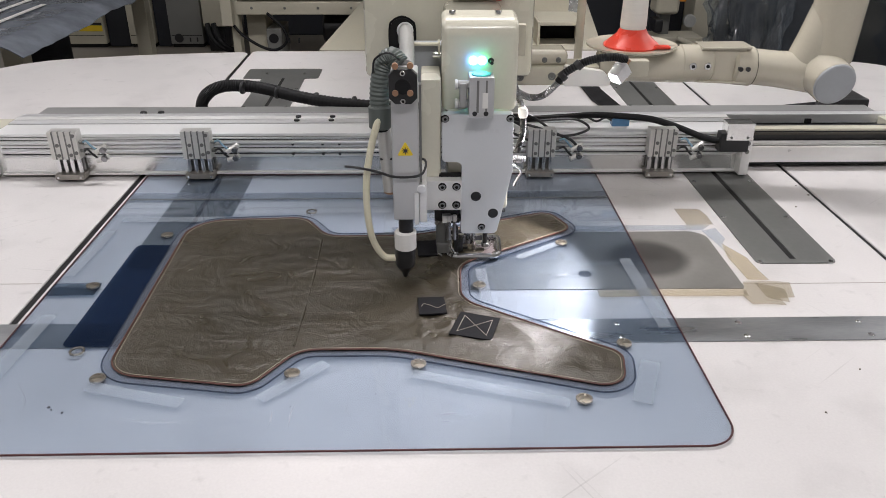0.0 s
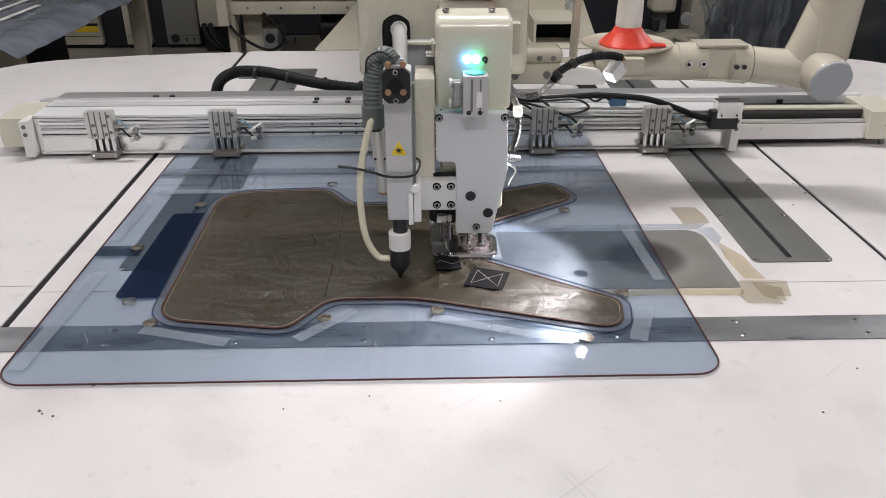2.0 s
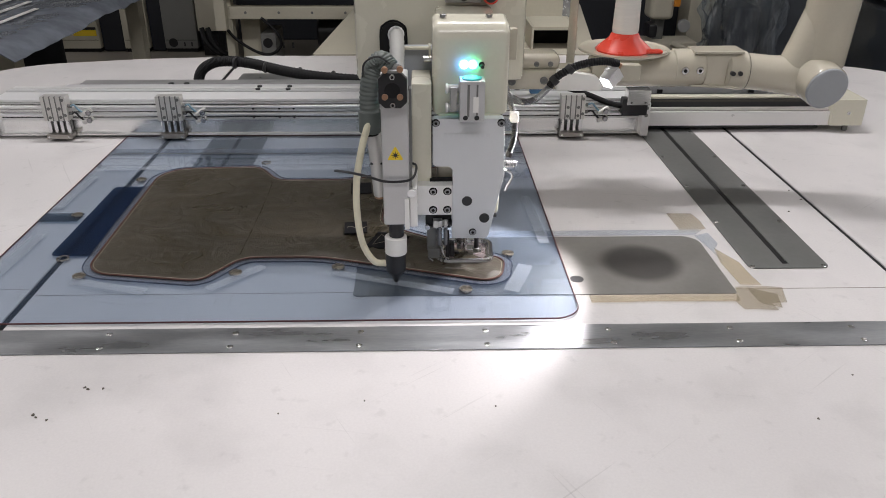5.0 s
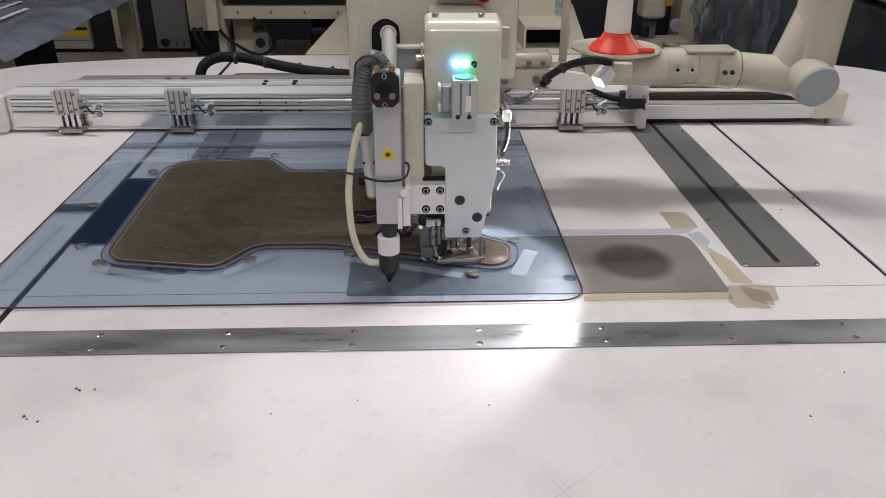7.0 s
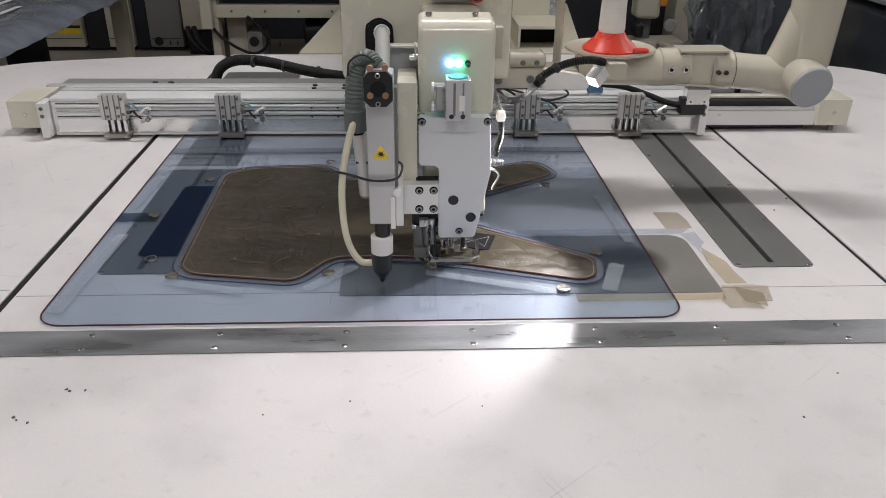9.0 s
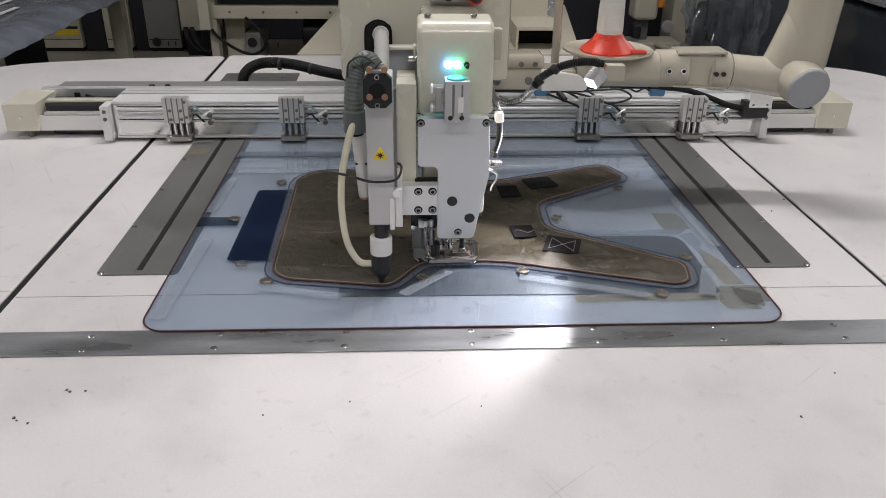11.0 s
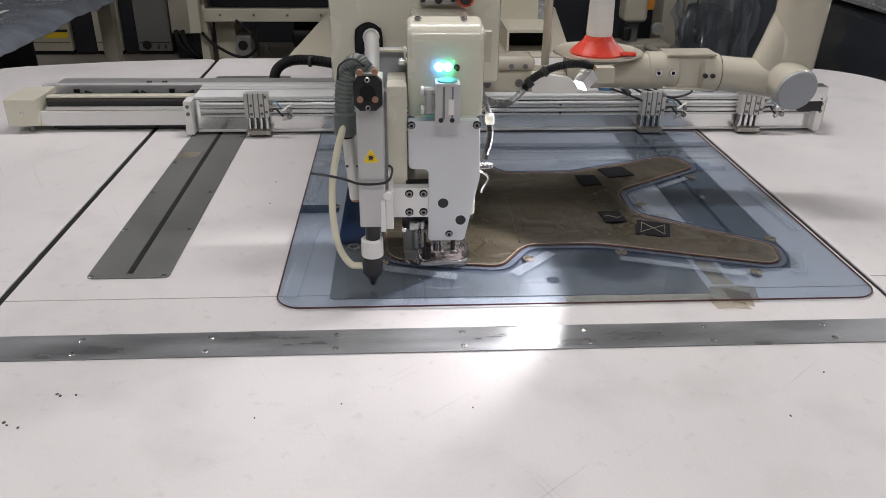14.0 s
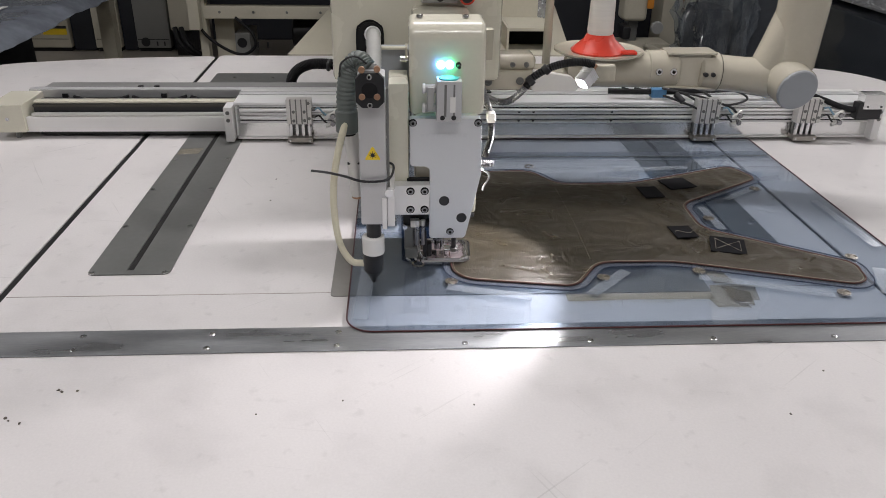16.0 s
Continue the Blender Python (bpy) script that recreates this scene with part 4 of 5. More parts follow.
spool = thing("thread_spool", 0.345, 0.42, 0.306, "white thread cone on a red base in a cream dish", "thread spool")
part("dish", turned([(0, 0.03), (0.0, 0.085), (0.006, 0.098), (0.010, 0.0985), (0.006, 0.088), (0.003, 0.03)], (0, 0, 0), (0, 0, 1), seg=36), CREAM_ARM, spool, "wide cream dish")
part("cone_base", turned([(0.004, 0.060), (0.008, 0.061), (0.013, 0.056), (0.030, 0.036), (0.042, 0.029), (0.044, 0.026)], (0, 0, 0), (0, 0, 1), seg=28), RED, spool, "glossy red plastic cone base")
part("base_tab", box(0.040, 0.074, -0.05, -0.03, 0.007, 0.014, 0.003), RED, spool)
part("thread", turned([(0.042, 0.0270), (0.05, 0.0285), (0.26, 0.0225), (0.27, 0.018)], (0, 0, 0), (0, 0, 1), seg=28), THREAD, spool, "wound white thread")
part("stand_peg", rod((0, 0, -0.03), (0, 0, 0.01), 0.02), CREAM_ARM, spool)

# ---- moving beam, carriage, template and cloth: built round the clamp line ----
beam = thing("gantry_beam", 0, 0, 0, "long aluminium gantry beam with cream end caps above the table", "gantry beam")
part("skirt", box(-1.085, 1.050, 0.060, 0.075, 0.018, 0.058, 0.002), surface("white_skirt", (0.78, 0.77, 0.76), 0.35, 0.2, 0.04, 8, 0.02), beam, "white painted skirt")
part("guide_rail", box(-1.07, 1.045, 0.066, 0.082, 0.060, 0.067, 0.002), CLAMP_ALU, beam)
# Solid black block paints the dark of the recess behind the rail.
part("rail_recess_shade", box(-1.07, 1.045, 0.088, 0.15, 0.03, 0.086), BLACK, beam)
part("belt", box(-1.07, 1.045, 0.084, 0.088, 0.080, 0.085), surface("toothed_belt", (0.06, 0.055, 0.045), 0.7, 0, 0.4, 60, 0.3, 300, (6, 1, 1)), beam)
part("top_strip", box(-1.07, 1.045, 0.090, 0.116, 0.087, 0.094, 0.002), CREAM, beam)
part("rear_profile", box(-1.12, 1.09, 0.190, 0.215, 0.075, 0.100, 0.003), ALU, beam, "bright aluminium rear profile")
part("rear_profile", box(-1.10, 1.07, 0.216, 0.300, 0.030, 0.092, 0.004), REAR_GREY, beam, "dull grey rear profile")
# Black box added to stand for the shadow below the skirt.
part("under_skirt_shade", box(-1.06, 1.03, 0.078, 0.188, 0.006, 0.029), BLACK, beam)
part("rear_channel", box(-1.10, 1.07, 0.152, 0.190, 0.03, 0.070), BLACK, beam)
for k in range(24):
    part("hanger", box(-1.03 + k * 0.09, -1.015 + k * 0.09, 0.184, 0.191, 0.076, 0.088), BLACK, beam, smooth=0) if k % 3 == 0 else None
for x0, x1 in ((-1.168, -1.082), (1.048, 1.140)):
    cap = part("end_cap", box(x0, x1, 0.048, 0.190, 0.020, 0.095, 0.003), CREAM, beam, "cream end cap")
    c = part("cap_screw", socket_screw(0.005, 0.003, "y"), CHROME, cap)
    c.location = ((x0 + x1) / 2, 0.0482, 0.057)
    part("cap_foot", rod(((x0 + x1) / 2 + 0.01, 0.07, 0.001), ((x0 + x1) / 2 + 0.01, 0.07, 0.021), 0.008), STEEL_DARK, cap)

part("drive_motor", box(0.985, 1.085, 0.302, 0.40, 0.025, 0.105, 0.006), BLACK, beam, "black drive motor")
part("motor_cable", hose([(1.03, 0.40, 0.06), (1.04, 0.45, 0.05), (1.00, 0.50, 0.03), (0.90, 0.50, 0.02), (0.78, 0.46, 0.02), (0.70, 0.42, 0.02), (0.62, 0.44, 0.015)], 0.007, seg=8), RUBBER, beam)
for k in range(6):
    bx = -1.0 + 0.16 * k
    part("hanging_wire", hose([(bx, 0.187, 0.080), (bx + 0.05, 0.185, 0.068 - 0.004 * (k % 2)), (bx + 0.11, 0.185, 0.070), (bx + 0.15, 0.187, 0.081)], 0.0045, seg=7), RUBBER, beam)
part("plate_bolt", rod((-0.830, 0.24, 0.0915), (-0.830, 0.24, 0.097), 0.008), BLACK, beam)
part("plate_bolt", rod((-0.785, 0.24, 0.0915), (-0.785, 0.24, 0.097), 0.008), BLACK, beam)

carriage = thing("clamp_carriage", 0, 0, 0, "aluminium clamp carriage with four air clamps on the gantry beam", "clamp carriage")
part("front_plate", box(-0.848, 0.905, 0.034, 0.050, 0.0075, 0.098, 0.0015), MIRROR_ALU, carriage, "long bright aluminium front plate")
part("top_plate", box(-0.85, 0.905, 0.034, 0.108, 0.0985, 0.106, 0.002), surface("white_anodised", (0.80, 0.80, 0.80), 0.35, 0.3, 0.04, 6, 0.02), carriage, "pale anodised top plate")
part("top_slit", box(-0.85, 0.905, 0.108, 0.114, 0.0985, 0.1025), GAP, carriage)
part("top_ledge", box(-0.85, 0.905, 0.114, 0.140, 0.0985, 0.1065, 0.001), ALU, carriage)
part("top_slit", box(-0.85, 0.905, 0.140, 0.144, 0.0985, 0.1035), STEEL_DARK, carriage)
part("top_ledge", box(-0.85, 0.905, 0.144, 0.168, 0.0985, 0.1065, 0.001), ALU_SATIN, carriage)
# The GAP strips paint the dark grooves between the ribs.
for z0, z1, m in ((0.0935, 0.0975, ROD_ALU), (0.0908, 0.0930, GAP), (0.0735, 0.0790, ROD_ALU), (0.0710, 0.0732, GAP), (0.0560, 0.0578, GAP), (0.0500, 0.0555, ROD_ALU)):
    part("profile_rib", box(-0.835, 0.895, 0.0305 if m is not GAP else 0.0328, 0.0345, z0, z1, 0.0006), m, carriage)
for gz in (0.0850, 0.0650):
    part("guide_rod", rod((-0.835, 0.0318, gz), (0.895, 0.0318, gz), 0.0042, seg=16), ROD_ALU, carriage, "thin bright guide rod")
part("lower_lip", box(-0.845, 0.90, 0.028, 0.0345, 0.0075, 0.012), ALU_SATIN, carriage)
for x0 in (-0.872, 0.893):
    e = part("end_plate", box(x0, x0 + 0.022, 0.004, 0.060, 0.0075, 0.100, 0.002), ALU_SATIN, carriage)
    for sz in (0.066, 0.086):
        c = part("end_screw", socket_screw(0.0052, 0.003, "y"), STEEL_DARK, e)
        c.location = (x0 + 0.011, 0.0042, sz)
for bx in (-0.162, -0.078, 0.30, 0.38):
    for by in (0.127, 0.156):
        part("top_bolt", rod((bx, by, 0.106), (bx, by, 0.1105), 0.007), BLACK, carriage)
for bx in (-0.160, -0.090, -0.051, 0.164):
    for bz in (0.0810, 0.0565):
        part("face_bolt", rod((bx, 0.0290, bz), (bx, 0.033, bz), 0.0035), BLACK, carriage)


def clamp(cx):
    b = bmesh.new()
    box(-0.0325, 0.0325, 0.000, 0.0300, 0.056, 0.1215, 0.0012, b)
    body = part("air_clamp", b, CLAMP_ALU, carriage, "ribbed aluminium air clamp with dark foot")
    body.location = (cx, 0, 0)
    for gx in (-0.021, -0.0070, 0.0070, 0.021):
        part("groove", box(gx - 0.0016, gx + 0.0016, -0.0008, 0.004, 0.0565, 0.1222), STEEL_DARK, body, smooth=0)
    for gx, gz in ((-0.014, 0.066), (0.0140, 0.067), (-0.014, 0.090), (0.0140, 0.090), (0.0255, 0.113), (0.0265, 0.072)):
        part("clamp_bolt", rod((gx, -0.0026, gz), (gx, 0.002, gz), 0.0042, seg=12), STEEL_DARK, body)
    for gx in (-0.024, -0.008, 0.008, 0.024):
        part("piston_rod", rod((gx, 0.010, 0.020), (gx, 0.010, 0.057), 0.0054), CHROME, body)
    part("clamp_foot", box(-0.033, 0.033, -0.004, 0.030, 0.0075, 0.0205, 0.0012), CLAMP_STEEL, body, "dull steel clamp foot")
    # Dark box paints the shade in the gap behind the piston rods.
    part("rod_gap_shade", box(-0.028, 0.028, 0.020, 0.030, 0.0206, 0.056), STEEL_DARK, body)
    for gx in (-0.026, 0.026):
        part("foot_bolt", rod((gx, -0.0052, 0.013), (gx, -0.003, 0.013), 0.0030, seg=10), CHROME, body)
    for gz, dx in ((0.064, 0.060), (0.084, 0.066)):
        part("air_fitting", rod((0.032, 0.012, gz + 0.01), (0.042, 0.010, gz + 0.01), 0.0045), STEEL_DARK, body)
        part("air_tube", hose([(0.040, 0.010, gz + 0.01), (0.052, 0.004, gz + 0.015), (0.062, 0.002, gz + 0.004), (0.074, 0.004, gz - 0.008)], 0.0026, seg=7), TUBE_BLUE if gz > 0.07 else BLACK, body)
        part("speed_valve", rod((0.068, 0.002, gz - 0.012), (0.096, 0.006, gz + (0.004 if gz > 0.07 else -0.002)), 0.0060), CLAMP_ALU, body)
        part("valve_knob", rod((0.088, -0.006, gz - 0.006), (0.088, 0.006, gz - 0.004), 0.0070), NECK_STEEL, body)
    return body


for cx in (-0.676, -0.376, 0.420, 0.703):
    clamp(cx)
sens = part("limit_switch", box(0.836, 0.905, 0.000, 0.030, 0.066, 0.112, 0.003), BLACK, carriage, "black limit switch with bright cover")
part("switch_cover", box(0.846, 0.909, -0.006, 0.032, 0.096, 0.138, 0.002), MIRROR_ALU, sens)
for gx in (0.858, 0.896):
    part("switch_screw", rod((gx, -0.0075, 0.104), (gx, -0.005, 0.104), 0.003, seg=10), STEEL_DARK, sens)
part("switch_cable", hose([(0.16, 0.075, 0.126), (0.28, 0.065, 0.127), (0.387, 0.062, 0.129), (0.481, 0.062, 0.134), (0.547, 0.060, 0.139), (0.628, 0.056, 0.136), (0.690, 0.050, 0.130), (0.752, 0.040, 0.112), (0.803, 0.025, 0.095), (0.850, 0.012, 0.088)], 0.0078, seg=9), RUBBER, carriage, "black switch cable")
part("thin_cable", hose([(0.30, 0.05, 0.14), (0.40, 0.02, 0.125), (0.47, 0.01, 0.105), (0.53, 0.02, 0.118), (0.50, 0.04, 0.135), (0.42, 0.05, 0.13)], 0.003, seg=7), BLACK, carriage)
for k in range(3):
    bx = 0.30 + 0.05 * k
    part("loose_lead", hose([(bx - 0.06, 0.10, 0.128), (bx, 0.06, 0.120 + 0.008 * k), (bx + 0.05, 0.02, 0.110), (bx + 0.085, 0.006, 0.098), (bx + 0.10, 0.004, 0.085)], 0.0032, seg=7), BLACK, carriage)
part("cable_plug", rod((0.335, 0.035, 0.128), (0.352, 0.015, 0.112), 0.0085), BLACK, carriage)
for bx in (0.296, 0.612):
    connector = part("blue_connector", box(bx - 0.021, bx + 0.021, 0.052, 0.078, 0.112, 0.136, 0.004), BLUE, carriage, "blue cable connector")
    part("connector_base", box(bx - 0.016, bx + 0.016, 0.056, 0.076, 0.1062, 0.1125, 0.001), ALU_SATIN, connector)
    part("connector_lead", hose([(bx - 0.018, 0.062, 0.124), (bx - 0.035, 0.062, 0.132), (bx - 0.055, 0.066, 0.122), (bx - 0.075, 0.070, 0.130), (bx - 0.10, 0.074, 0.136)], 0.0028, seg=7), BLACK, connector)

chain = thing("cable_loop", 0, 0, 0, "thick black cable sleeve looped over the beam", "cable")
part("sleeve", hose([(-0.575, 0.318, 0.040), (-0.574, 0.320, 0.085), (-0.560, 0.325, 0.115), (-0.530, 0.335, 0.132), (-0.49, 0.34, 0.137), (-0.42, 0.34, 0.131), (-0.32, 0.32, 0.113), (-0.22, 0.31, 0.098), (-0.10, 0.30, 0.090), (0.02, 0.28, 0.090)], 0.0150, seg=12, ridge=0.09, steps=20), RUBBER, chain, "black ribbed sleeve")
for bx, bz in ((-0.46, 0.135), (-0.37, 0.122), (-0.27, 0.105), (-0.17, 0.094)):
    part("sleeve_tie", rod((bx - 0.004, 0.328, bz), (bx + 0.004, 0.326, bz - 0.001), 0.0172), BLACK, chain)
part("sleeve_foot", box(-0.580, -0.53, 0.3005, 0.345, 0.035, 0.075, 0.004), BLACK, chain)

ribbon = part("flat_cable", slab([Vector(q) for q in ((0.398, 1.50), (0.452, 1.50), (0.455, 1.33), (0.462, 1.15), (0.478, 1.015), (0.49, 0.93), (0.43, 0.93), (0.410, 1.06), (0.402, 1.29))], 0.003, 0.012, bevel=0.002), RUBBER)
tagged(ribbon, "flat black ribbon cable lying on the white table", "cable")

# template sheet
template = thing("template_sheet", 0, 0, 0, "blue-tinted clear plastic sewing template with taped edges and eyelets", "template")
sheet_outline = rounded([(-0.507, -0.932, 0.045), (0.557, -0.932, 0.045), (0.557, 0.030, 0.004), (-0.507, 0.030, 0.004)])
part("sheet", slab(sheet_outline, 0.0030, 0.0048), SHEET, template, "blue-tinted clear plastic sheet", 0)
part("sheet_edge", hose([Vector((q.x, q.y, 0.0039)) for q in spread(sheet_outline, 0.0006)], 0.0015, seg=6, closed=True), RED_EDGE, template, "dark reddish cut edge")
GREY_FILM = sheet_mat("grey_film", (0.62, 0.68, 0.74), 0.07, 0.1, 0.1, (0.08, 0.10, 0.13))
part("dark_film", slab(rounded([(-0.415, -0.692, 0.012), (-0.31, -0.692, 0.004), (-0.325, -0.342, 0.004), (-0.412, -0.342, 0.012)]), 0.0052, 0.0056), SHEET_DARK, template, "dark blue film patch", 0)
part("dark_film", slab(rounded([(-0.507, -0.534, 0.003), (-0.424, -0.534, 0.003), (-0.424, -0.492, 0.003), (-0.507, -0.492, 0.003)]), 0.0054, 0.0058), GREY_FILM, template, "grey film strip", 0)
part("cross_bar", box(-0.505, 0.555, -0.118, -0.084, 0.0054, 0.0066, 0.0006), sheet_mat("grey_cross_film", (0.85, 0.88, 0.92), 0.09, 0.12, 0.12, (0.30, 0.34, 0.40)), template, "grey reinforcing band", 0)
part("cross_line", box(-0.505, 0.555, -0.121, -0.1185, 0.0054, 0.0068), STEEL_DARK, template, smooth=0)
part("light_band", slab([Vector(q) for q in ((-0.48, -0.235), (-0.20, -0.235), (-0.20, -0.212), (-0.48, -0.212))], 0.0054, 0.0057), CLEAR_TAPE, template, smooth=0)
TAPES = [((-0.335, -0.795), (-0.19, -0.837), 0.022), ((-0.084, -0.830), (0.0, -0.745), 0.022), ((0.128, -0.772), (0.347, -0.846), 0.020), ((0.448, -0.846), (0.486, -0.748), 0.028),
         ((0.523, -0.417), (0.534, -0.657), 0.022), ((0.249, -0.453), (0.252, -0.570), 0.020), ((0.322, -0.411), (0.402, -0.355), 0.016), ((-0.485, -0.90), (-0.470, -0.60), 0.026), ((-0.492, -0.47), (-0.482, -0.28), 0.022), ((0.11, -0.222), (0.30, -0.205), 0.024)]
for a, b, w in TAPES:
    a, b = Vector(a), Vector(b)
    d = (b - a).normalized()
    s = Vector((-d.y, d.x)) * w / 2
    part("tape", slab([a + s, a - s, b - s, b + s], 0.0074, 0.0077), CLEAR_TAPE, template, "strip of clear tape", 0)
SCUFF = sheet_mat("scuffed_plastic", (0.97, 0.98, 0.99), 0.05, 0.4, 0.34, (0.78, 0.80, 0.86))
for way, w in (([(0.040, -0.833), (0.038, -0.853), (0.047, -0.872)], 0.0011), ([(0.317, -0.534), (0.325, -0.538), (0.333, -0.541)], 0.0020),
               ([(0.318, -0.553), (0.325, -0.545), (0.329, -0.548)], 0.0014), ([(0.294, -0.839), (0.297, -0.843), (0.299, -0.848)], 0.0012), ([(0.165, -0.864), (0.178, -0.863), (0.190, -0.862)], 0.0022), ([(0.166, -0.879), (0.175, -0.8785), (0.183, -0.878)], 0.0018), ([(0.203, -0.849), (0.208, -0.851), (0.211, -0.852)], 0.0016), ([(0.390, -0.872), (0.394, -0.869), (0.397, -0.866)], 0.0018),
               ([(-0.032, -0.825), (-0.037, -0.86), (-0.035, -0.894)], 0.0014), ([(-0.063, -0.853), (-0.061, -0.866), (-0.062, -0.882)], 0.0016), ([(0.386, -0.480), (0.400, -0.472), (0.408, -0.470)], 0.0030), ([(0.398, -0.486), (0.402, -0.476), (0.405, -0.468)], 0.0024),
               ([(-0.28, -0.86), (-0.22, -0.875), (-0.16, -0.872)], 0.0008), ([(-0.44, -0.78), (-0.41, -0.82), (-0.40, -0.86)], 0.0008)):
    path = [Vector(q) for q in way]
    path = [path[0], (path[0] + 2 * path[1]) / 3, path[1], (2 * path[1] + path[2]) / 3, path[2]]
    side = (path[-1] - path[0]).normalized()
    side = Vector((-side.y, side.x)) * w / 2
    part("scuff", slab([q + side * k for q, k in zip(path, (0.2, 1, 0.8, 1.1, 0.1))] + [q - side * k for q, k in zip(reversed(path), (0.1, 0.8, 1.1, 0.7, 0.2))], 0.0049, 0.0051), SCUFF, template, "pale scuff mark", 0)
eyelet_bm = ring_band(*[[Vector((r * math.cos(k * math.pi / 10), r * math.sin(k * math.pi / 10))) for k in range(20)] for r in (0.0085, 0.0118)], 0, 0.0022)
eyelet_m = surface("tarnished_eyelet", (0.50, 0.46, 0.41), 0.25, 0.9, 0.2, 60, 0.05)
core_bm = turned([(0, 0.0088), (0.0016, 0.0087), (0.0021, 0.0070)], (0, 0, 0), (0, 0, 1), None, 20)
eyelet = part("eyelet", eyelet_bm, eyelet_m, template, "tarnished metal eyelet")
core_a = part("eyelet_core", core_bm, surface("eyelet_disc", (0.42, 0.38, 0.32), 0.28, 0.85, 0.2, 60, 0.05), eyelet)
eyelet.location = (-0.327, -0.775, 0.0056)
for ex, ey, full in ((-0.048, -0.768, 1), (0.137, -0.748, 1), (0.369, -0.836, 1), (0.457, -0.699, 1), (0.243, -0.512, 1), (0.415, -0.347, 1), (-0.366, -0.300, 1), (-0.093, -0.190, 0), (-0.436, -0.503, 1), (-0.384, -0.706, 0)):
    c = place(eyelet, ex, ey, 0.0058, template)
    if full:
        k = core_a.copy()
        scene.collection.objects.link(k)
        k.parent = c

# the cloth piece held in the template
cloth = thing("cloth_panel", 0, 0, 0, "olive-brown coated cloth panel with forked end, stitched edge", "cloth panel")
CORNERS = [(-0.333, -0.238, 0.075), (-0.100, -0.224, 0.05), (-0.045, -0.314, 0.05), (0.130, -0.313, 0.20), (0.410, -0.202, 0.028), (0.447, -0.287, 0.030), (0.213, -0.437, 0.055), (0.209, -0.565, 0.06),
           (0.449, -0.728, 0.030), (0.433, -0.818, 0.036), (0.10, -0.712, 0.25), (-0.045, -0.712, 0.05), (-0.104, -0.803, 0.036), (-0.322, -0.767, 0.055)]
outline = rounded(CORNERS, 10)


def cloth_mesh():
    """The panel as a fine grid cut by its outline, with soft creases pressed into it."""
    own = bmesh.new()
    border = []
    for k, q in enumerate(outline):
        steps = max(1, int((q - outline[k - 1]).length / 0.008))
        border += [outline[k - 1].lerp(q, i / steps) for i in range(steps)]
    vs = [own.verts.new((q.x, q.y, 0.0085)) for q in outline]
    f = own.faces.new(vs)
    bmesh.ops.triangulate(own, faces=[f])
    for ax in (0, 1):
        for k in range(-38, 51) if ax == 0 else range(-92, -20):
            co, no = (Vector((k * 0.009, 0, 0)), Vector((1, 0, 0))) if ax == 0 else (Vector((0, k * 0.009, 0)), Vector((0, 1, 0)))
            bmesh.ops.bisect_plane(own, geom=own.verts[:] + own.edges[:] + own.faces[:], plane_co=co, plane_no=no)
    for v in own.verts:
        x, y = v.co.x, v.co.y
        flat = min(1.0, max(0.0, min((q.x - x) ** 2 + (q.y - y) ** 2 for q in border) ** 0.5 - 0.005) / 0.013)
        soft = noise.noise(Vector((x * 9, y * 14, 0.3))) * 0.0016 + noise.noise(Vector((x * 26, y * 30, 4))) * 0.0009
        fork = max(0, min(1, (x - 0.0) / 0.15))
        fold = 1 - abs(noise.noise(Vector((x * 20 + y * 9, y * 8 - x * 5, 9))))
        v.co.z += flat * (soft + fork * (0.0020 * noise.noise(Vector((x * 48 + y * 16, y * 26 - x * 9, 9))) + 0.0007 * noise.noise(Vector((x * 90, y * 80, 3))) + 0.0034 * fold ** 7 + 0.0018 * (1 - abs(noise.noise(Vector((x * 28 - y * 30, y * 12, 5))))) ** 6) + 0.0014 * (1 - abs(noise.noise(Vector((x * 3, y * 22, 2))))) ** 8)
    return own


panel = part("panel", cloth_mesh(), FABRIC, cloth, "olive-brown coated cloth, creased", 60)
rim = ring_band(spread(outline, 0.0015), spread(outline, 0.015), 0.0060, 0.0070)
part("clear_rim", rim, POCKET, cloth, "clear plastic rim", 0)
part("rim_bead", hose([Vector((q.x, q.y, 0.0068)) for q in spread(outline, 0.0145)], 0.0013, seg=6, closed=True), RIM_EDGE, cloth)
part("edge_cord", hose([Vector((q.x, q.y, 0.0090)) for q in spread(outline, -0.0005)], 0.0014, seg=6, closed=True), PIPING, cloth, "rust-brown edge cord")
part("seam", hose([Vector((q.x, q.y, 0.0089)) for q in spread(outline, -0.0048)], 0.00055, seg=6, closed=True), STITCH, cloth, "pale stitched seam")
part("centre_fold", hose([(-0.055, -0.325, 0.0078), (-0.052, -0.5, 0.0084), (-0.055, -0.70, 0.0078)], 0.0022, seg=6), FABRIC, cloth)


def patch(cx, cy, w, h, turn, stitched):
    c, s = math.cos(radians(turn)), math.sin(radians(turn))
    q = [Vector((cx + c * x - s * y, cy + s * x + c * y)) for x, y in ((-w, -h), (w, -h * 0.95), (w * 0.96, h), (-w, h * 1.04))]
    p = part("webbing_patch", slab(q, 0.0122, 0.0152, bevel=0.0006), PATCH, cloth, "black webbing patch")
    if stitched:
        mid = (q[0] + q[1] + q[2] + q[3]) / 4
        for a, b in ((3, 0), (3, 1), (2, 1), (0, 2)):
            u, v = q[a].lerp(mid, 0.30), q[b].lerp(mid, 0.30)
            part("stitch_line", hose([(u.x, u.y, 0.0154), ((u.x + v.x) / 2, (u.y + v.y) / 2, 0.0156), (v.x, v.y, 0.0154)], 0.00045, seg=5, steps=3), STITCH, p)


